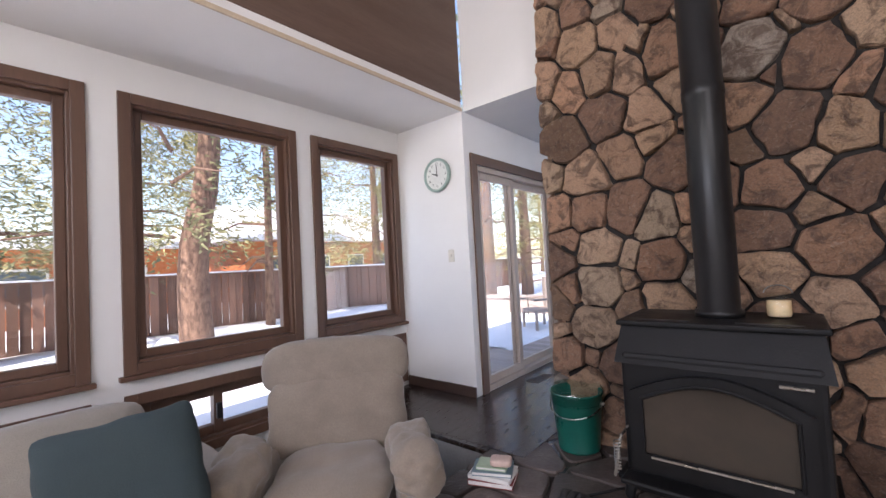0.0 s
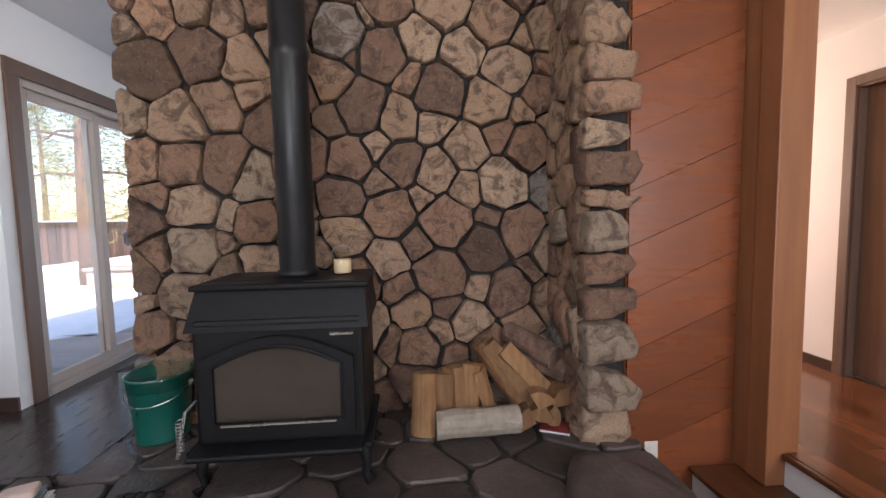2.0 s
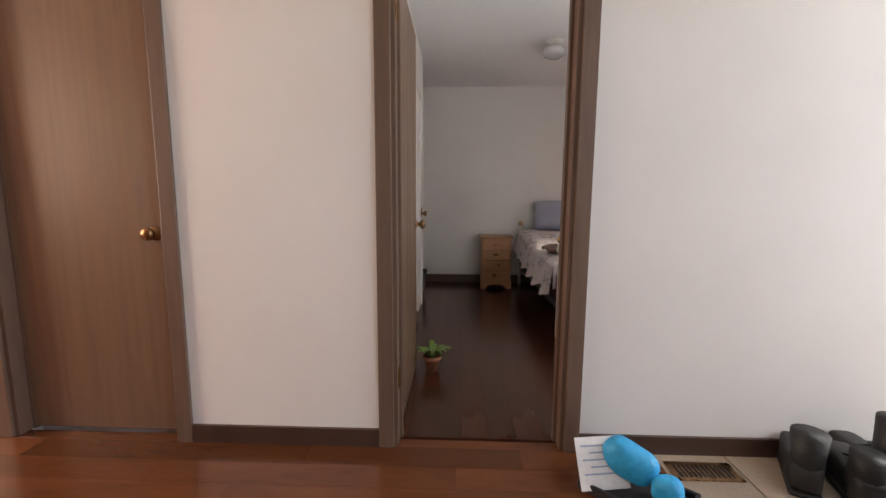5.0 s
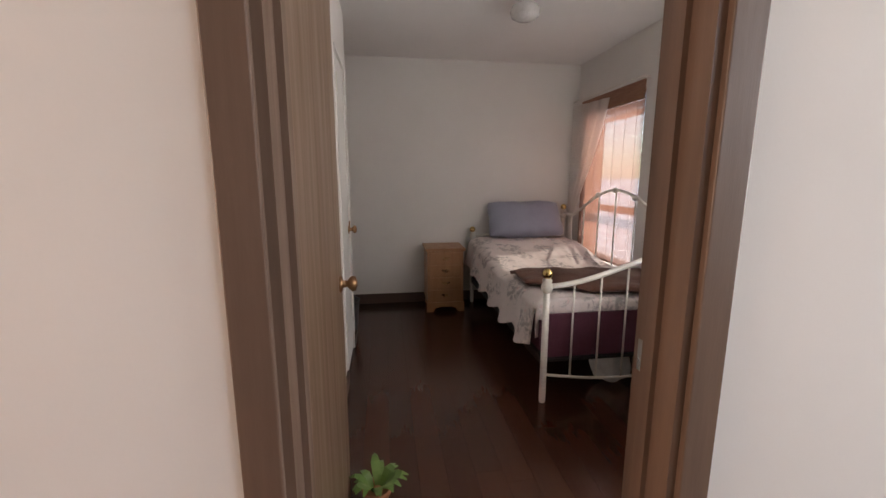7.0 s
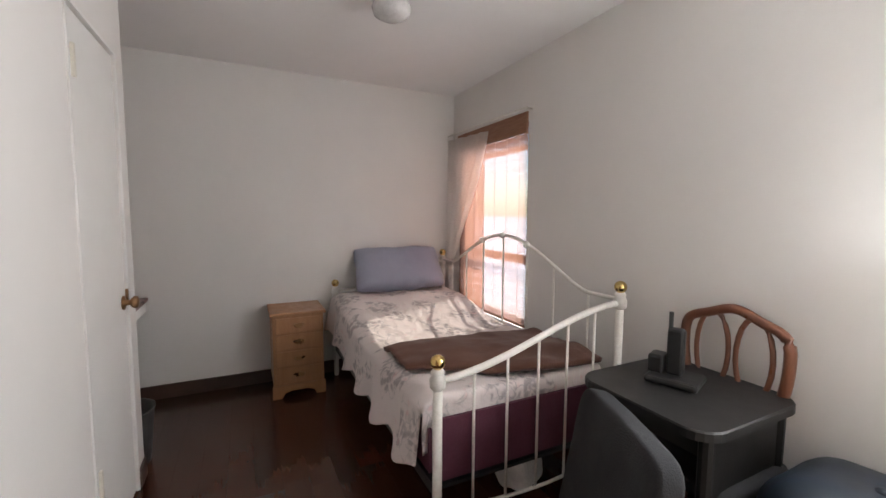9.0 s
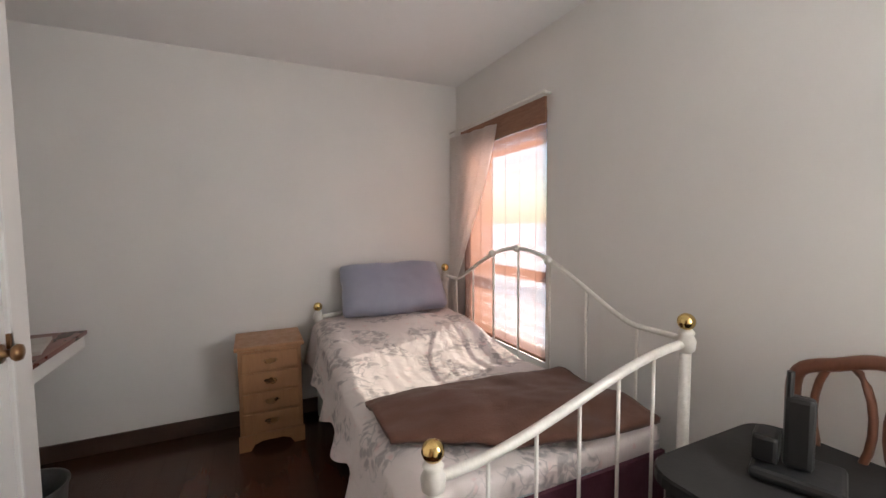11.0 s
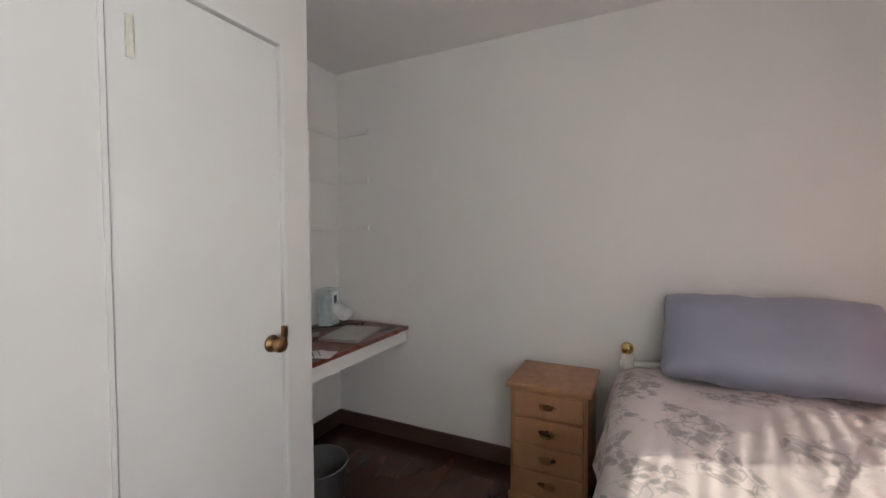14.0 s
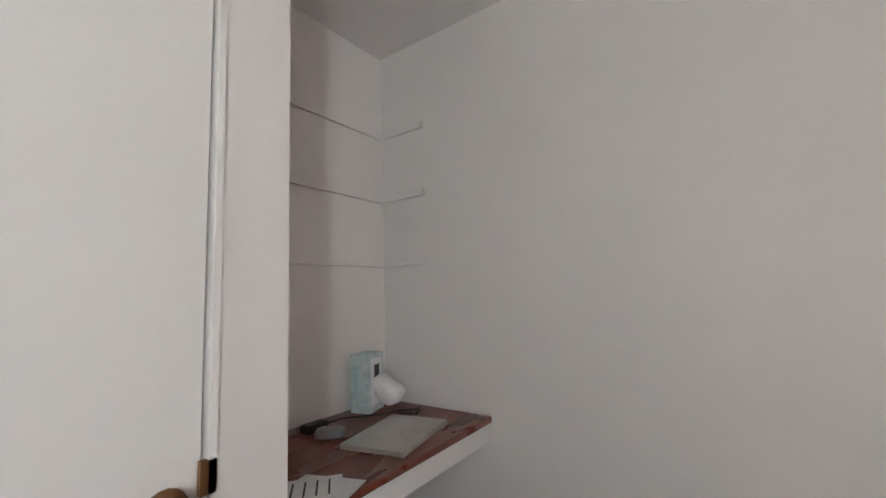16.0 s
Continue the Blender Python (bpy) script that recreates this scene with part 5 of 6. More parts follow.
# ---- nightstand ----
ns = thing("nightstand", (6.71, 0.57, F), "golden pine nightstand with four drawers", "nightstand")
NX0, NX1, NY0, NY1, NT = 6.525, 6.872, 0.395, 0.745, 0.966
part("body", box(NX0, NX1, NY0, NY1, F + 0.085, NT - 0.025, bevel=0.003), PINE, ns)
part("top", box(NX0 - 0.022, NX1 + 0.005, NY0 - 0.018, NY1 + 0.018, NT - 0.025, NT, bevel=0.007), PINE, ns)
base_poly = [(NY0 - 0.008, F), (NY0 + 0.055, F), (NY0 + 0.075, F + 0.035), (NY0 + 0.12, F + 0.05), (NY1 - 0.12, F + 0.05), (NY1 - 0.075, F + 0.035), (NY1 - 0.055, F), (NY1 + 0.008, F), (NY1 + 0.008, F + 0.095), (NY0 - 0.008, F + 0.095)]
bm = bmesh.new()
fr, bk2 = [[bm.verts.new((x, y, zz)) for y, zz in base_poly] for x in (NX0 - 0.012, NX0 - 0.001)]
for i in range(len(base_poly)):
    j = (i + 1) % len(base_poly)
    bm.faces.new((fr[i], fr[j], bk2[j], bk2[i]))
bm.faces.new(fr)
bm.faces.new(bk2)
part("plinth", bm, PINE, ns)
for y in (NY0 + 0.02, NY1 - 0.04):
    part("foot", box(NX1 - 0.05, NX1 - 0.01, y, y + 0.03, F, F + 0.085), PINE, ns)
DHT = (NT - 0.035 - F - 0.105) / 4
for k in range(4):
    z0 = F + 0.105 + k * DHT
    dr = part("drawer", box(NX0 - 0.014, NX0 - 0.001, NY0 + 0.018, NY1 - 0.018, z0 + 0.006, z0 + DHT - 0.006, bevel=0.005), PINE, ns)
    zc, yc = z0 + DHT * 0.52, (NY0 + NY1) / 2
    bm = slab([(yc + dy, zc + dz) for dy, dz in ((-0.045, 0.0), (-0.03, 0.012), (-0.012, 0.010), (0, 0.018), (0.012, 0.010), (0.03, 0.012), (0.045, 0.0), (0.02, -0.012), (0, -0.016), (-0.02, -0.012))], 0, 0.003)
    for v in bm.verts:
        v.co = Vector((NX0 - 0.017 + v.co.y, v.co.x, v.co.z))
    part("back_plate", bm, OLDBRASS, dr, "aged brass back plate")
    part("pull", tube(bmesh.new(), [(NX0 - 0.018, yc - 0.03, zc + 0.002), (NX0 - 0.03, yc - 0.026, zc - 0.008), (NX0 - 0.034, yc, zc - 0.016), (NX0 - 0.03, yc + 0.026, zc - 0.008), (NX0 - 0.018, yc + 0.03, zc + 0.002)], 0.0035, 8), OLDBRASS, dr, "aged brass bail pull", True)

# ---- bedroom window dressing ----
blind = thing("bamboo_blind", (6.25, BY, 0.9), "woven reddish bamboo roll blind drawn over the window", "blind")
part("valance", box(WB[0] - 0.02, WB[1] + 0.03, BY + 0.018, BY + 0.034, 2.225, 2.37, bevel=0.003), BAMBOODARK, blind, "dense bamboo valance")
open_weave, dense_weave = bmesh.new(), bmesh.new()


def reed_strip(bm, x0, x1, z0, z1):
    y = BY + 0.008 + 0.001 * math.sin(z0 * 90)
    vs = [bm.verts.new(p) for p in ((x0, y, z0), (x1, y, z0), (x1, y, z1), (x0, y, z1))]
    bm.faces.new(vs)


for k in range(135):
    zz = 0.885 + 0.0105 * k
    if zz > 2.11 or 1.32 < zz < 1.38:
        reed_strip(dense_weave, WB[0] - 0.01, WB[1] + 0.02, zz, zz + 0.0102)
    else:
        reed_strip(open_weave, WB[0] - 0.01, 6.33, zz, zz + 0.0101)
        reed_strip(dense_weave, 6.33, WB[1] + 0.02, zz, zz + 0.0102)
part("reed_weave", open_weave, BAMBOO, blind, "see-through reed weave")
part("dense_weave", dense_weave, LINER, blind, "dense peach reed weave")
for x in np.linspace(WB[0] + 0.08, WB[1] - 0.08, 6):
    part("cord", tube(bmesh.new(), [(x, BY + 0.012, 0.885), (x, BY + 0.012, 2.23)], 0.0011, 5), BAMBOODARK, blind)
part("bottom_bar", box(WB[0] - 0.01, WB[1] + 0.02, BY + 0.004, BY + 0.016, 0.872, 0.888), BAMBOODARK, blind)
bracket = tagged(part("curtain_bracket", tube(bmesh.new(), [(WB[0] - 0.03, BY, 2.385), (WB[0] - 0.03, BY + 0.05, 2.385), (WB[0] - 0.05, BY + 0.06, 2.385)], 0.008, 8), ENAMEL, smooth=True), "small white curtain rod bracket above the window", "bracket")
tagged(part("curtain_rod", tube(bmesh.new(), [(WB[0] - 0.05, BY + 0.06, 2.385), (BX - 0.002, BY + 0.06, 2.385)], 0.006, 8), ENAMEL, smooth=True), "thin white curtain rod above the blind", "curtain rod")
bm = bmesh.new()
grid = []
for i in range(61):
    row = []
    for j in range(41):
        u, v = i / 60, j / 40
        left = 6.875
        right = 6.20 + 0.60 * min(1, v / 0.66) ** 1.25 if v < 0.66 else 6.80 + 0.012 * math.sin(v * 30)
        x = left + (right - left) * u
        y = BY + 0.065 + (0.009 + 0.008 * v) * math.sin(u * 24 + 1.5 * v) + 0.015 * noise.noise(Vector((u * 5, v * 3, 1)))
        row.append(bm.verts.new((x, y, 2.345 - 1.72 * v - 0.03 * u * (1 - v))))
    grid.append(row)
for i in range(60):
    for j in range(40):
        bm.faces.new((grid[i][j], grid[i + 1][j], grid[i + 1][j + 1], grid[i][j + 1]))
tagged(part("sheer_curtain", bm, SHEER, smooth=True), "sheer cream curtain gathered into the corner", "curtain")

lamp = thing("ceiling_lamp", (5.44, 0.226, CEIL), "small unlit ceiling lamp with a round glass shade", "ceiling lamp")
part("canopy", lathe(bmesh.new(), ((0.02, -0.055), (0.045, -0.05), (0.06, -0.02), (0.075, -0.012), (0.075, 0)), (5.44, 0.226, CEIL - 0.0005), 28), ENAMEL, lamp, smooth=True)
part("shade", lathe(bmesh.new(), ((0.005, -0.15), (0.05, -0.145), (0.085, -0.125), (0.095, -0.095), (0.085, -0.065), (0.05, -0.045), (0.04, -0.04)), (5.44, 0.226, CEIL), 28), OPAL, lamp, "opal glass globe", True)

# ---- desk in the alcove ----
desk = thing("built_in_desk", (6.4, 1.8, 1.0), "built-in mahogany desk top with a white apron", "desk")
part("desk_top", box(CX + 0.002, BX - 0.016, 1.515, AY - 0.002, 1.058, 1.082, bevel=0.005), MAHOGANY, desk)
part("apron", box(CX + 0.002, BX - 0.016, 1.53, 1.548, 0.985, 1.057, bevel=0.002), DOORWHITE, desk, "white apron board")
part("wall_cleat", box(BX - 0.03, BX - 0.002, 1.55, AY - 0.002, 1.0, 1.057), DOORWHITE, desk)
for z in (1.69, 2.005, 2.325):
    sh = thing("shelf_cleat", (6.5, AY, z), "thin white shelf support strip in the alcove", "shelf support", group="alcove shelf strips")
    part("back_strip", box(CX + 0.002, BX - 0.003, AY - 0.018, AY - 0.001, z, z + 0.032, bevel=0.002), BEDWHITE, sh)
    part("side_strip", box(BX - 0.018, BX - 0.001, 1.82, AY - 0.02, z, z + 0.032, bevel=0.002), BEDWHITE, sh)
DZ = 1.0825
lap = thing("laptop", (6.54, 1.67, DZ), "closed silver laptop on the desk", "laptop", turn=-33, world_built=False)
part("base", box(-0.165, 0.165, -0.115, 0.115, 0, 0.009, bevel=0.003), ALU, lap)
part("lid", box(-0.165, 0.165, -0.115, 0.115, 0.0095, 0.017, bevel=0.003), ALU, lap)
lap.matrix_basis = pose(6.53, 1.69, DZ, 0, 0, 12)
tb = thing("tissue_box", (6.70, 2.01, DZ), "upright pale blue patterned tissue box", "tissue box", turn=15, world_built=False)
part("carton", box(-0.06, 0.06, -0.045, 0.045, 0, 0.235, bevel=0.003), TISSUEBLUE, tb)
part("front_panel", box(-0.045, 0.045, -0.0465, -0.0452, 0.03, 0.215), PAPER, tb)
# black plate for the shaded inside of the slot; no hole is cut
part("slot_shade", box(-0.02, 0.02, -0.0475, -0.0466, 0.07, 0.19), BLACK, tb)
part("tissue", cushion((0.10, 0.13, 0.09), 0.6, 0.03, 97, 10, m=T((0.01, -0.085, 0.09)) @ pose(0, 0, 0, 35)), PAPER, tb, "crumpled white tissue", True)
ad = thing("power_adapter", (6.42, 1.98, DZ), "black laptop power adapter with cable", "adapter")
part("brick", box(6.37, 6.46, 1.96, 2.01, DZ, DZ + 0.03, bevel=0.006), BLACK, ad)
part("cable", tube(bmesh.new(), [(6.46, 1.985, DZ + 0.012), (6.55, 2.0, DZ + 0.006), (6.66, 1.90, DZ + 0.006), (6.76, 1.86, DZ + 0.006), (6.80, 1.80, DZ + 0.006), (6.74, 1.78, DZ + 0.006)], 0.004, 6), BLACK, ad, smooth=True)
tagged(part("computer_mouse", cushion((0.06, 0.10, 0.034), 0.45, 0.0, 98, 8, m=T((6.40, 1.88, DZ + 0.017)) @ pose(0, 0, 0, 0, 0, 40)), surface("grey_mouse_plastic", (0.22, 0.21, 0.21), None, 0.4), smooth=True), "small grey computer mouse on the desk", "mouse")
for dx, dy, tn in ((6.15, 1.60, 20), (6.12, 1.63, 50)):
    n = thing("note_sheet", (dx, dy, DZ), "white note paper on the desk", "paper", turn=tn, world_built=False)
    part("sheet", box(-0.06, 0.06, -0.09, 0.09, 0.0003 if tn == 20 else 0.0014, 0.0011 if tn == 20 else 0.0022), PAPER, n)
    for k in range(4 if tn == 50 else 0):
        part("text_line", box(-0.045, 0.04, -0.06 + 0.03 * k, -0.055 + 0.03 * k, 0.0023, 0.0026), GREYCLOTH, n)
bin_ = thing("waste_bin", (6.02, 1.62, F), "grey round waste bin below the desk", "waste bin")
part("bin_body", lathe(bmesh.new(), ((0.10, 0.0), (0.115, 0.01), (0.14, 0.29), (0.146, 0.295), (0.146, 0.305), (0.136, 0.30), (0.11, 0.02), (0.04, 0.015)), (6.03, 1.50, F), 32), surface("grey_bin_plastic", (0.10, 0.10, 0.10), None, 0.4), bin_, smooth=True)

# ---- dark table corner ----
tab = thing("small_table", (4.38, -0.50, F), "black-brown laminate table with rounded corners", "table")
top = bmesh.new()
corner = [(4.40 + sx * (0.17 + 0.09 * math.cos(a)), -0.545 + sy * (0.185 + 0.09 * math.sin(a))) for sx, sy, a0 in ((1, 1, 0), (-1, 1, 1), (-1, -1, 0), (1, -1, 1)) for a in (np.linspace(0, math.pi / 2, 7) if not a0 else np.linspace(math.pi / 2, 0, 7))]
for lo, hi, k in ((1.008, 1.034, 1.0), (1.034, 1.04, 0.985)):
    ra, rb = [[top.verts.new((4.40 + (x - 4.40) * f, -0.545 + (y + 0.545) * f, zz)) for x, y in corner] for zz, f in ((lo, 1.0), (hi, k))]
    for i in range(len(corner)):
        top.faces.new((ra[i], ra[(i + 1) % len(corner)], rb[(i + 1) % len(corner)], rb[i]))
    top.faces.new(ra if lo < 1.03 else rb)
part("tabletop", top, DARKTABLE, tab)
for x in (4.19, 4.61):
    for y in (-0.75, -0.35):
        part("leg", tube(bmesh.new(), [(x, y, F), (x, y, 1.005)], [0.02, 0.024], 10), DARKTABLE, tab)
part("apron", boxes([(4.19, 4.61, -0.36, -0.34, 0.93, 1.005), (4.18, 4.20, -0.75, -0.35, 0.62, 1.005), (4.6, 4.62, -0.75, -0.35, 0.93, 1.005)]), DARKTABLE, tab)
ph = thing("cordless_phone", (4.44, -0.56, 1.04), "black cordless phone standing in its charger", "phone", turn=20, world_built=False)
part("charger_base", box(-0.09, 0.09, -0.08, 0.08, 0, 0.03, bevel=0.012), BLACK, ph)
part("handset", box(-0.03, 0.03, -0.015, 0.025, 0.03, 0.21, bevel=0.012), BLACK, ph)
part("aerial", tube(bmesh.new(), [(0.02, 0.012, 0.20), (0.02, 0.012, 0.27)], 0.008, 8), BLACK, ph)
part("side_unit", box(0.035, 0.09, -0.04, 0.04, 0.03, 0.10, bevel=0.01), BLACK, ph)
part("label_card", box(-0.02, 0.06, -0.12, -0.085, 0.0, 0.004), PAPER, ph)
ch = thing("shield_back_chair", (4.35, -0.62, F), "cherry wood dining chair with looped openwork back", "chair")
CB = -0.79
rim = [(4.205, 0.98), (4.185, 1.12), (4.195, 1.24), (4.28, 1.285), (4.37, 1.315), (4.46, 1.285), (4.545, 1.24), (4.555, 1.12), (4.535, 0.98)]


def smooth_pts(pts, n=5):
    out = []
    for i in range(len(pts) - 1):
        p0, p1, p2, p3 = (Vector(pts[max(0, min(len(pts) - 1, i + k))]) for k in (-1, 0, 1, 2))
        for k in range(n):
            u = k / n
            out.append(0.5 * ((2 * p1) + (p2 - p0) * u + (2 * p0 - 5 * p1 + 4 * p2 - p3) * u * u + (3 * p1 - p0 - 3 * p2 + p3) * u ** 3))
    return out + [Vector(pts[-1])]


part("back_rim", tube(bmesh.new(), smooth_pts([(x, CB, z) for x, z in rim]), 0.019, 10), CHERRY, ch, smooth=True)
part("back_rail", tube(bmesh.new(), [(4.205, CB, 0.98), (4.37, CB, 0.965), (4.535, CB, 0.98)], 0.016, 10), CHERRY, ch, smooth=True)
for s in (-1, 1):
    loop = [(4.37 + s * (0.075 + 0.062 * math.cos(a)), CB, 1.14 + 0.155 * math.sin(a)) for a in np.linspace(0, 2 * math.pi, 22)]
    part("back_loop", tube(bmesh.new(), loop, 0.010, 8, False), CHERRY, ch, smooth=True)
    part("back_post", tube(bmesh.new(), [(4.37 + 0.165 * s, CB, 0.98), (4.37 + 0.165 * s, CB, F + 0.40), (4.37 + 0.165 * s, CB - 0.02, F)], 0.018, 8), CHERRY, ch)
    part("front_leg", tube(bmesh.new(), [(4.37 + 0.20 * s, -0.42, F), (4.37 + 0.20 * s, -0.42, F + 0.42)], [0.014, 0.02], 8), CHERRY, ch)
part("seat", cushion((0.46, 0.42, 0.07), 0.2, 0.004, 99, 8, m=T((4.37, -0.60, F + 0.44))), GREYCLOTH, ch, smooth=True)
gc = thing("grey_task_chair", (4.30, -0.05, F), "charcoal cloth desk chair with a rounded back", "chair", turn=-24, world_built=False)
part("backrest", cushion((0.52, 0.09, 0.55), 0.1, 0.006, 101, 12, m=T((0.04, -0.03, 0.445)) @ pose(0, 0, 0, 10), square=8), GREYCLOTH, gc, smooth=True)
part("seat", cushion((0.46, 0.42, 0.09), 0.2, 0.006, 102, 10, m=T((0.06, -0.26, 0.24))), GREYCLOTH, gc, smooth=True)
part("column", tube(bmesh.new(), [(0.06, -0.26, 0.03), (0.06, -0.26, 0.20)], 0.025, 10), BLACK, gc)
for k in range(5):
    a = k * 1.2566
    part("base_arm", tube(bmesh.new(), [(0.06, -0.26, 0.06), (0.06 + 0.2 * math.cos(a), -0.26 + 0.2 * math.sin(a), 0.02)], [0.02, 0.016], 8), BLACK, gc)
pf = thing("round_pouf", (4.02, -0.60, F), "navy vinyl round pouf beside the table", "pouf")
part("pouf_body", cushion((0.48, 0.46, 0.60), 0.1, 0.006, 103, 14, m=T((3.88, -0.60, F + 0.305)), square=4), NAVY, pf, smooth=True)
part("button", ball(bmesh.new(), (3.88, -0.60, F + 0.607), 0.018, 0.5), NAVY, pf)
pb = thing("paper_bag", (5.02, -0.28, F), "crumpled white paper bag under the bed's foot", "bag")
part("bag_sheet", cushion((0.16, 0.20, 0.20), 0.2, 0.03, 104, 8, m=T((5.02, -0.28, F + 0.115)) @ pose(0, 0, 0, 0, 12, 30)), PAPER, pb)

# ---- yard ----
def crown_mesh(name, n, spread, height, seed, clump=0.12):
    """Needle sprays on drooping boughs round a stem, thinner towards the top."""
    r = random.Random(seed)
    verts, faces = [], []
    for b in range(int(n / 34)):
        z = r.uniform(0.12, 1.0)
        a = r.uniform(0, 6.283)
        reach = spread * (1.05 - z) * r.uniform(0.55, 1.1)
        for k in range(34):
            u = r.uniform(0.18, 1.0)
            c = Vector((math.cos(a) * reach * u, math.sin(a) * reach * u, height * z - 0.25 * reach * u * u)) + Vector([r.gauss(0, 0.10) for _ in range(3)])
            d = Vector((math.cos(a + r.gauss(0, 0.7)), math.sin(a + r.gauss(0, 0.7)), r.gauss(-0.25, 0.3))).normalized() * clump * r.uniform(0.6, 1.6)
            w = d.cross(Vector((r.gauss(0, 1), r.gauss(0, 1), r.gauss(0, 1)))).normalized() * clump * 0.16
            i = len(verts)
            verts += [c - w, c + w, c + d]
            faces.append((i, i + 1, i + 2))
    me = bpy.data.meshes.new(name)
    me.from_pydata(verts, [], faces)
    return me


def conifer(at, height, spread, trunk_r, n, seed, needle, label, lift=0.0, bend=()):
    root = thing("pine_tree", at, label, "tree", world_built=False, group="yard trees")
    pts = [(dx, dy, z) for dx, dy, z in bend] or [(0, 0, -0.1), (0.05, 0.02, height * 0.4), (0, 0, height)]
    tr = part("trunk", tube(bmesh.new(), pts, [trunk_r * (1.05 - 0.9 * max(p[2], 0) / height) + 0.015 for p in pts], 14), BARK, root, smooth=True)
    r = random.Random(seed + 5)
    for k in range(14):
        z = height * r.uniform(0.18, 0.8)
        a = r.uniform(0, 6.283)
        ln = spread * (1.05 - z / height) * r.uniform(0.6, 1.0)
        part("limb", tube(bmesh.new(), [(0, 0, z), (ln * 0.5 * math.cos(a), ln * 0.5 * math.sin(a), z + 0.05), (ln * math.cos(a), ln * math.sin(a), z - 0.2)], [0.04, 0.025, 0.008], 5), BARK, tr)
    me = crown_mesh("crown", n, spread, height, seed)
    me.materials.append(needle)
    cr = new("crown", me)
    cr.parent, cr.location = root, (0, 0, lift)
    return root


big = conifer((-7.9, 2.48, 0.12), 9.0, 3.4, 0.25, 11000, 1, NEEDLE, "spruce with a bent trunk in the snowy yard", 1.0,
              ((0, 0.31, -0.1), (0, 0.31, 0.4), (0, 0.28, 1.0), (0, 0.28, 1.5), (0, 0.31, 2.0), (0, 0.39, 2.45), (0, 0.52, 3.0), (0, 0.61, 3.8), (0, 0.6, 6.0), (0, 0.5, 9.0)))
conifer((-8.9, 4.6, 0.12), 8.0, 1.7, 0.09, 2600, 2, NEEDLE, "slim young pine by the fence", 1.6)
conifer((-9.0, 0.2, 0.12), 9.0, 2.9, 0.26, 9000, 3, NEEDLE, "thick pine with reddish bark in the yard", 0.8)
spruce = conifer((-13.0, 8.5, 0.12), 10.0, 3.2, 0.2, 14000, 4, NEEDLESUNLIT, "tall pine behind the fence, needles coloured as if sunlit", 0.6)
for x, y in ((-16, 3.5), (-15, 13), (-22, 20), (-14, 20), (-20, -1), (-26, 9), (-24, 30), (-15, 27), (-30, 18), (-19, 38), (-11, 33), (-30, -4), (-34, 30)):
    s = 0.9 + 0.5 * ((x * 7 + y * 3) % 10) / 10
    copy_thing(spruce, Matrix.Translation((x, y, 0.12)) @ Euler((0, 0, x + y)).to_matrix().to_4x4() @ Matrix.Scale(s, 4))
conifer((-6.6, 9.9, 0.12), 9.5, 2.6, 0.24, 6000, 8, NEEDLE, "reddish-barked pine beyond the deck", 1.4)
conifer((-7.6, 14.0, 0.12), 7.0, 2.4, 0.22, 3500, 9, NEEDLESUNLIT, "golden pine beyond the deck, needles coloured as if sunlit", 0.1)
shrub = thing("bare_sapling", (-8.6, 5.2, 0.12), "bare pale sapling in front of the fence", "sapling")
for k, (dx, dy, h) in enumerate(((0.0, 0.0, 1.3), (0.1, 0.35, 1.15), (-0.1, -0.3, 0.9), (0.05, 0.5, 0.75))):
    part("stem", tube(bmesh.new(), [(-8.6, 5.2, 0.12), (-8.6 + dx * 0.4, 5.2 + dy * 0.3, 0.12 + h * 0.5), (-8.6 + dx, 5.2 + dy, 0.12 + h)], [0.025, 0.018, 0.006], 6), BARKED, shrub)

house = thing("neighbour_house", (-22, 12, 0.12), "orange cedar house with a snowy roof beyond the fence", "house")
part("wall", boxes([(-26, -19, 8.5, 21, 0.12, 3.2)]), SIDING, house)
bm = bmesh.new()
vs = [bm.verts.new(p) for p in ((-27, 7.5, 3.1), (-18, 7.5, 3.1), (-22.5, 7.5, 5.2), (-27, 22, 3.1), (-18, 22, 3.1), (-22.5, 22, 5.2))]
for f in ((0, 1, 2), (3, 4, 5), (1, 4, 5, 2), (0, 3, 5, 2), (0, 1, 4, 3)):
    bm.faces.new([vs[i] for i in f])
part("roof", bm, ROOFSNOW, house, "snow-covered gable roof")
for k in range(5):
    y = 9.6 + 2.3 * k
    w = part("window", boxes([(-18.99, -18.94, y, y + 1.1, 1.1, 2.4)]), ENAMEL, house)
    part("pane", boxes([(-18.94, -18.93, y + 0.08, y + 1.02, 1.18, 2.32)]), surface("dark_house_glass", (0.08, 0.10, 0.12), None, 0.1, relief=0), w)
house2 = thing("neighbour_cabin", (-20, 2, 0.12), "reddish cabin behind the yard trees", "house")
part("wall", box(-24, -18, -3.0, 5.8, 0.12, 2.7), SIDING, house2)
part("roof", boxes([(-24.6, -17.4, -3.6, 6.4, 2.7, 2.95)], bevel=0.05), ROOFSNOW, house2, "flat snow-covered roof")
for k in range(3):
    y = -1.9 + 2.6 * k
    w = part("window", box(-17.99, -17.94, y, y + 1.2, 0.9, 2.1), ENAMEL, house2)
    part("pane", box(-17.94, -17.93, y + 0.08, y + 1.12, 0.98, 2.02), surface("dark_cabin_glass", (0.10, 0.13, 0.15), None, 0.1, relief=0), w)

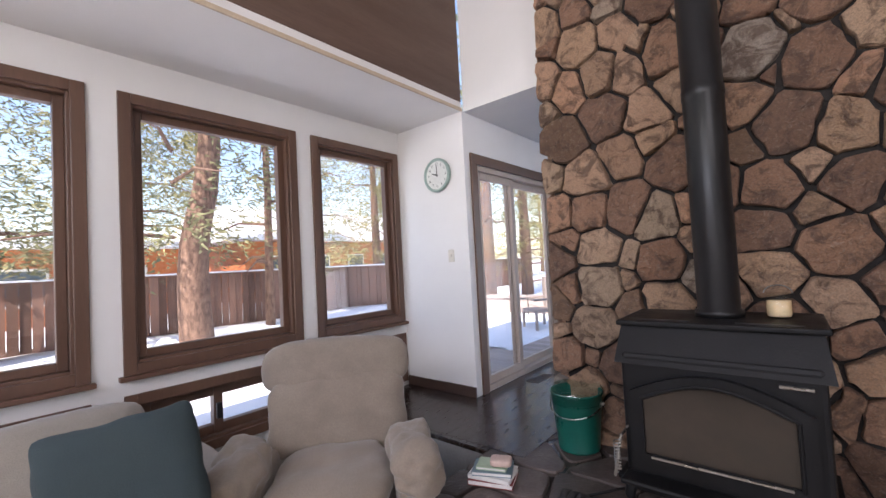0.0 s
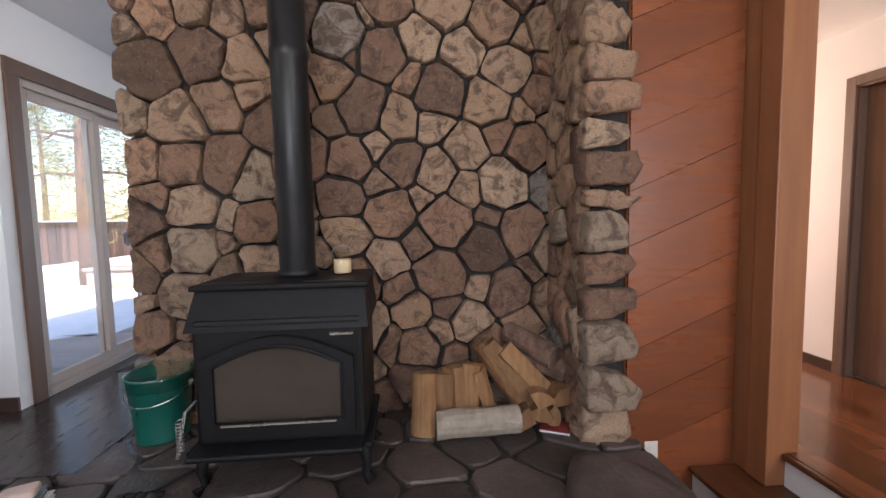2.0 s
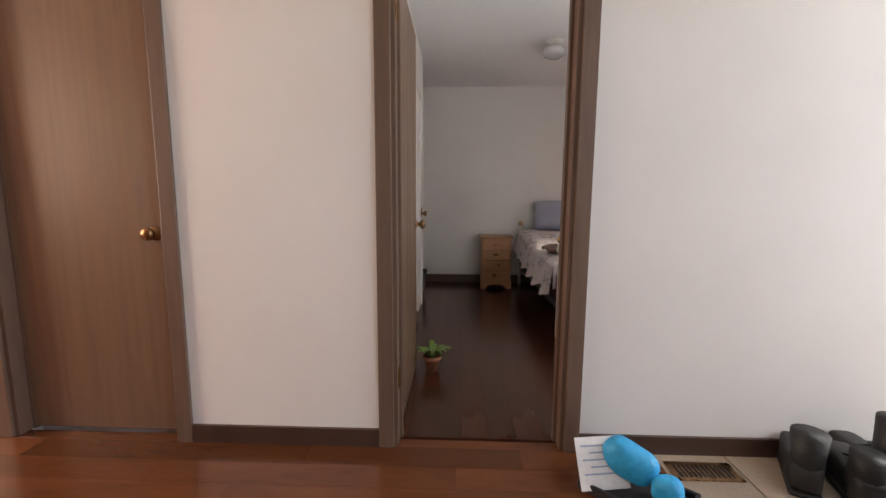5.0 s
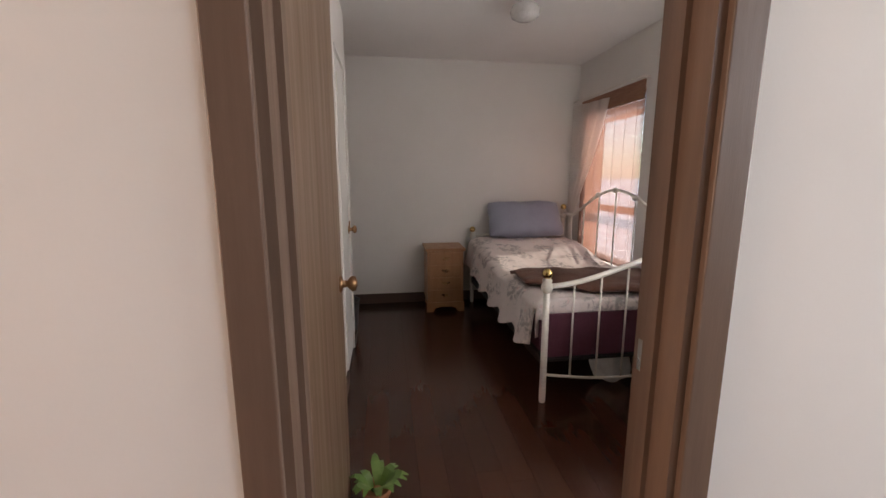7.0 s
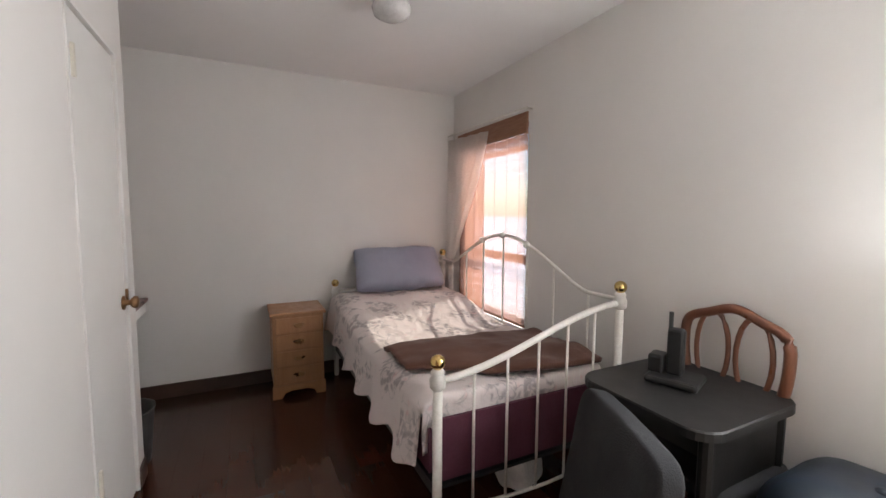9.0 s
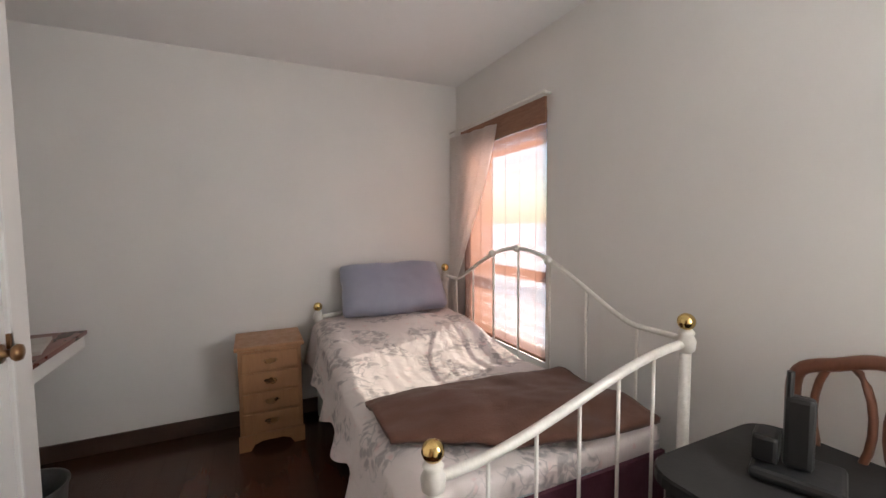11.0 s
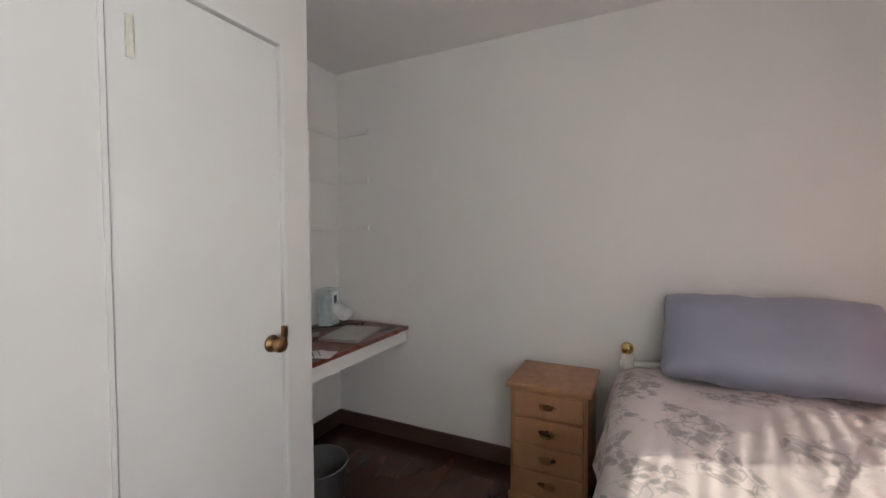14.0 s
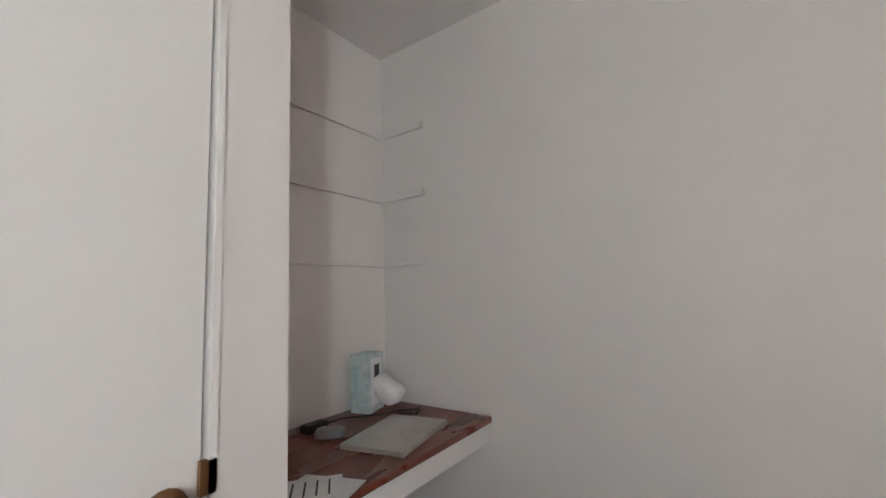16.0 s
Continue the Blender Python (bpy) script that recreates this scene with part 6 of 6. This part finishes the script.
fence = thing("board_fence", (-9.45, 4.0, 0.12), "weathered brown vertical board fence", "fence")
part("rail", boxes([(-9.50, -9.46, -12, 19, 0.45, 0.54), (-9.50, -9.46, -12, 19, 1.30, 1.39)]), FENCE, fence)
part("cap_rail", box(-9.52, -9.38, -12, 19, 1.60, 1.63), FENCE, fence)
board = box(-0.012, 0.012, -0.068, 0.068, 0.12, 1.60)
me = bpy.data.meshes.new("board")
board.to_mesh(me)
board.free()
me.materials.append(FENCE)
for k in range(200):
    o = new("board", me)
    o.parent = fence
    o.location = (0.0 + 0.01 * ((k * 37) % 5 - 2) / 2, -15.6 + 0.146 * k, -0.12)
bank = bmesh.new()
rows = []
for i in range(121):
    y = -11.0 + 0.25 * i
    rows.append([bank.verts.new((x + 0.12 * noise.noise(Vector((x, y * 0.6, 3))), y, z + 0.05 * noise.noise(Vector((x * 2, y * 0.9, 1))) * up)) for x, z, up in ((-9.46, 0.18, 0), (-9.40, 0.47, 1), (-9.0, 0.45, 1), (-8.5, 0.36, 1), (-8.0, 0.20, 0))])
for a, b in zip(rows, rows[1:]):
    for k in range(4):
        bank.faces.new((a[k], a[k + 1], b[k + 1], b[k]))
snowbank = structure("ground_snow_bank", bank, SNOW, "drifted snow lying along the yard fence")
snowbank.data.polygons.foreach_set("use_smooth", [True] * len(snowbank.data.polygons))
part("snow_cap", boxes([(-9.53, -9.37, -12, 19, 1.631, 1.665)], bevel=0.012), SNOW, fence, "thin snow along the fence top")
structure("ground_deck", box(-6.2, SX - 0.15, 3.35, 9.5, 0.12, 0.262), DECK, "grey timber deck frame outside the sliding door")
patch = bmesh.new()
rows = []
for i in range(25):
    x = -6.1 + 0.125 * i
    rows.append([patch.verts.new((x, 5.0 + 0.35 * noise.noise(Vector((x * 1.3, 0.5, 2))) * (j == 0) + 0.24 * j, 0.276 + (0.035 + 0.02 * noise.noise(Vector((x * 2, j * 0.5, 6)))) * (0 < j < 16 and 0 < i < 24))) for j in range(17)])
for a, b in zip(rows, rows[1:]):
    for k in range(16):
        patch.faces.new((a[k], a[k + 1], b[k + 1], b[k]))
structure("ground_deck_snow", patch, SNOW, "thin snow left lying on the deck")
deck_step = tagged(thing("deck_bench", (-5.6, 8.6, 0.275), "low grey timber bench along the deck's edge", "bench"))
part("bench_top", box(-6.1, -3.2, 8.9, 9.3, 0.62, 0.68, bevel=0.01), DECK, deck_step)
part("bench_front", box(-6.05, -3.25, 8.95, 9.25, 0.275, 0.62), DECK, deck_step)
dch = thing("deck_chair", (-3.5, 7.0, 0.275), "grey slatted wooden chair on the deck", "chair", turn=-35, world_built=False)
for k in range(5):
    part("back_slat", box(-0.26 + 0.11 * k, -0.17 + 0.11 * k, 0.20, 0.23, 0.30, 0.95), DECK, dch)
part("seat", box(-0.28, 0.28, -0.25, 0.20, 0.34, 0.38), DECK, dch)
for x in (-0.27, 0.24):
    for y in (-0.24, 0.18):
        part("leg", box(x, x + 0.04, y, y + 0.04, 0.0, 0.34), DECK, dch)
    part("arm", box(x - 0.03, x + 0.07, -0.28, 0.22, 0.55, 0.58), DECK, dch)
feeder = thing("garden_hook", (-4.3, 8.0, 0.275), "thin bent iron garden hook with a hanging feeder", "garden hook")
part("hook_rod", tube(bmesh.new(), [(-4.3, 8.0, 0.275), (-4.3, 8.0, 1.25), (-4.36, 8.0, 1.45), (-4.5, 8.0, 1.52), (-4.62, 8.0, 1.42)], 0.012, 8), BLACK, feeder)
part("feeder_cup", lathe(bmesh.new(), ((0.02, -0.05), (0.05, 0.0), (0.05, 0.12), (0.09, 0.14), (0.01, 0.2)), (-4.62, 8.0, 1.20), 12), BLACK, feeder)

# ---- stones, flagstones, boards ----
rnd = random.Random(11)
pts = scatter(-1.27, 1.27, 0.36, 3.9, 0.235, STONE_SEEDS, rnd)
pts = [p for p in pts if p[1] < 4.0]
large = len(pts)
pts = scatter(-1.27, 1.27, 0.36, 3.9, 0.178, pts, rnd)
weights = [rnd.uniform(-0.006, 0.010) for p in pts[:large]] + [-0.011 for p in pts[large:]]
for i, ((px, pz), poly) in enumerate(cells(pts, -1.29, 1.24, 0.33, 4.0, 0.013, weights)):
    part("stone", stone_bm(poly, rnd.uniform(0.035, 0.08), lambda u, v, o: (u, SY - o, v), i), STONE, chimney)
pts = scatter(2.47, 2.93, 0.02, 3.7, 0.20, [], rnd)
for i, ((px, pz), poly) in enumerate(cells(pts, 2.46, 2.92, 0.0, 3.8, 0.012)):
    part("stone", stone_bm(poly, rnd.uniform(0.05, 0.085), lambda u, v, o: (1.24 - o, u, v), i + 300), STONE, chimney, smooth=True)
z = 0.0
k = 0
while z < 3.7:
    h = rnd.uniform(0.10, 0.26)
    x0, x1, out = 1.19, rnd.uniform(1.40, 1.53), rnd.uniform(0.05, 0.12)
    t0, t1 = rnd.uniform(-0.03, 0.04), rnd.uniform(-0.03, 0.04)
    outline = [(x0, z + 0.012), ((x0 + x1) / 2, z + 0.012 + t0 * 0.4), (x1 - rnd.uniform(0.0, 0.07), z + 0.015 + max(t0, 0)), (x1, z + h * rnd.uniform(0.35, 0.65)), (x1 - rnd.uniform(0.0, 0.08), z + h - 0.015 - max(t1, 0)), ((x0 + x1) / 2, z + h - 0.012 - t1 * 0.4), (x0, z + h - 0.012)]
    part("stone", stone_bm(outline, out, lambda u, v, o: (u, 2.44 - o, v), k + 500, 0.026), STONE, chimney, smooth=True)
    z += h
    k += 1
z = 0.34
while z < 3.8:
    h = rnd.uniform(0.16, 0.30)
    part("stone", stone_bm([(SY + 0.0, z + 0.012), (SY + 0.45, z + 0.012), (SY + 0.45, z + h - 0.012), (SY + 0.0, z + h - 0.012)], rnd.uniform(0.04, 0.08), lambda u, v, o: (-1.24 - o, u, v), k + 700), STONE, chimney, smooth=True)
    z += h
    k += 1

pts = scatter(-1.54, 1.48, 1.74, 2.93, 0.27, [], rnd)
for i, (c, poly) in enumerate(cells(pts, -1.56, 1.50, 1.72, 2.95, 0.010)):
    part("flagstone", stone_bm(poly, 0.026 + rnd.uniform(0, 0.006), lambda u, v, o: (u, v, F - 0.03 + o), i + 900, 0.004), FLAG, hearth)
part("flagstone", stone_bm([(0.94, 1.80), (1.40, 1.79), (1.42, 1.92), (1.30, 2.16), (1.18, 2.24), (1.05, 2.22), (0.95, 2.04)], 0.075, lambda u, v, o: (u, v, F - 0.005 + o), 977, 0.009), FLAG, hearth, smooth=True)


def plank_mesh(name, w, length, material, along):
    e = 0.0003
    bm = box(e, w - e, e, length - e, -0.012, 0.0, bevel=0.0004) if along == "y" else box(e, length - e, e, w - e, -0.012, 0.0, bevel=0.0004)
    m2 = bpy.data.meshes.new(name)
    bm.to_mesh(m2)
    bm.free()
    m2.materials.append(material)
    return m2


def lay(parent, x0, x1, y0, y1, along, w, material, lengths, top, seed):
    r = random.Random(seed)
    made = {ln: plank_mesh("plank", w, ln, material, along) for ln in lengths}
    a0, a1, b0, b1 = (x0, x1, y0, y1) if along == "y" else (y0, y1, x0, x1)
    a = a0
    while a < a1 - 0.01:
        b = b0
        wide = min(1.0, (a1 - a) / w)
        while b < b1 - 0.01:
            ln = r.choice(lengths)
            real = min(ln if b > b0 else ln * r.uniform(0.35, 1.0), b1 - b)
            o = new("plank", made[ln])
            o.parent = parent
            o.location = (a, b, top) if along == "y" else (b, a, top)
            o.scale = (wide, real / ln, 1) if along == "y" else (real / ln, wide, 1)
            b += real
        a += w


lay(floor_hall, 2.14, DOORX + 0.05, 0.20, 5.0, "y", 0.125, FLOORING, (0.62, 0.9, 1.2), F, 1)
lay(floor_bed, DOORX + 0.07, BX - 0.01, BY + 0.01, AY - 0.01, "x", 0.125, FLOORBED, (0.62, 0.9, 1.2), F, 2)
lay(floor_dining, -3.07, SX, 2.43, PY, "y", 0.09, FLOORDARK, (0.62, 0.9, 1.2), F, 3)
lay(floor_dining, SX, -1.30, 2.43, 5.9, "y", 0.09, FLOORDARK, (0.62, 0.9, 1.2), F, 4)
tile = box(0.003, 0.297, 0.003, 0.297, -0.011, 0.0005, bevel=0.002)
tm = bpy.data.meshes.new("tile")
tile.to_mesh(tm)
tile.free()
tm.materials.append(TILE)
for i in range(4):
    for j in range(9):
        o = new("tile", tm)
        o.parent = floor_hall
        o.location = (2.20 + 0.3 * i, -2.5 + 0.3 * j, F)
dk = plank_mesh("board", 0.14, 3.8, DECK, "x")
for k in range(43):
    o = new("board", dk)
    o.parent = bpy.data.objects["ground_deck"]
    o.location = (-6.2, 3.36 + 0.142 * k, 0.275)

# cedar boards laid on the slant
def clip_board(s0, s1, x0, x1, z0, z1, slope):
    """The part between two slanting lines of an upright field."""
    poly = [(x0, z0), (x1, z0), (x1, z1), (x0, z1)]
    for sign, lim in ((1, s1), (-1, -s0)):
        cut = []
        for (ax, az), (bx_, bz_) in zip(poly, poly[1:] + poly[:1]):
            fa, fb = sign * (az - slope * ax) - lim, sign * (bz_ - slope * bx_) - lim
            if fa <= 0:
                cut.append((ax, az))
            if (fa < 0 < fb) or (fb < 0 < fa):
                t = fa / (fa - fb)
                cut.append((ax + t * (bx_ - ax), az + t * (bz_ - az)))
        poly = cut
        if len(poly) < 3:
            return None
    return poly


panel = bpy.data.objects["wall_panel"]
s = -1.2
while s < 4.2:
    poly = clip_board(s + 0.001, s + 0.278, 1.43, 2.03, 0.0, 4.7, 0.42)
    if poly:
        part("board", slab(poly, 2.412, 2.429), CEDAR, panel)
    s += 0.28
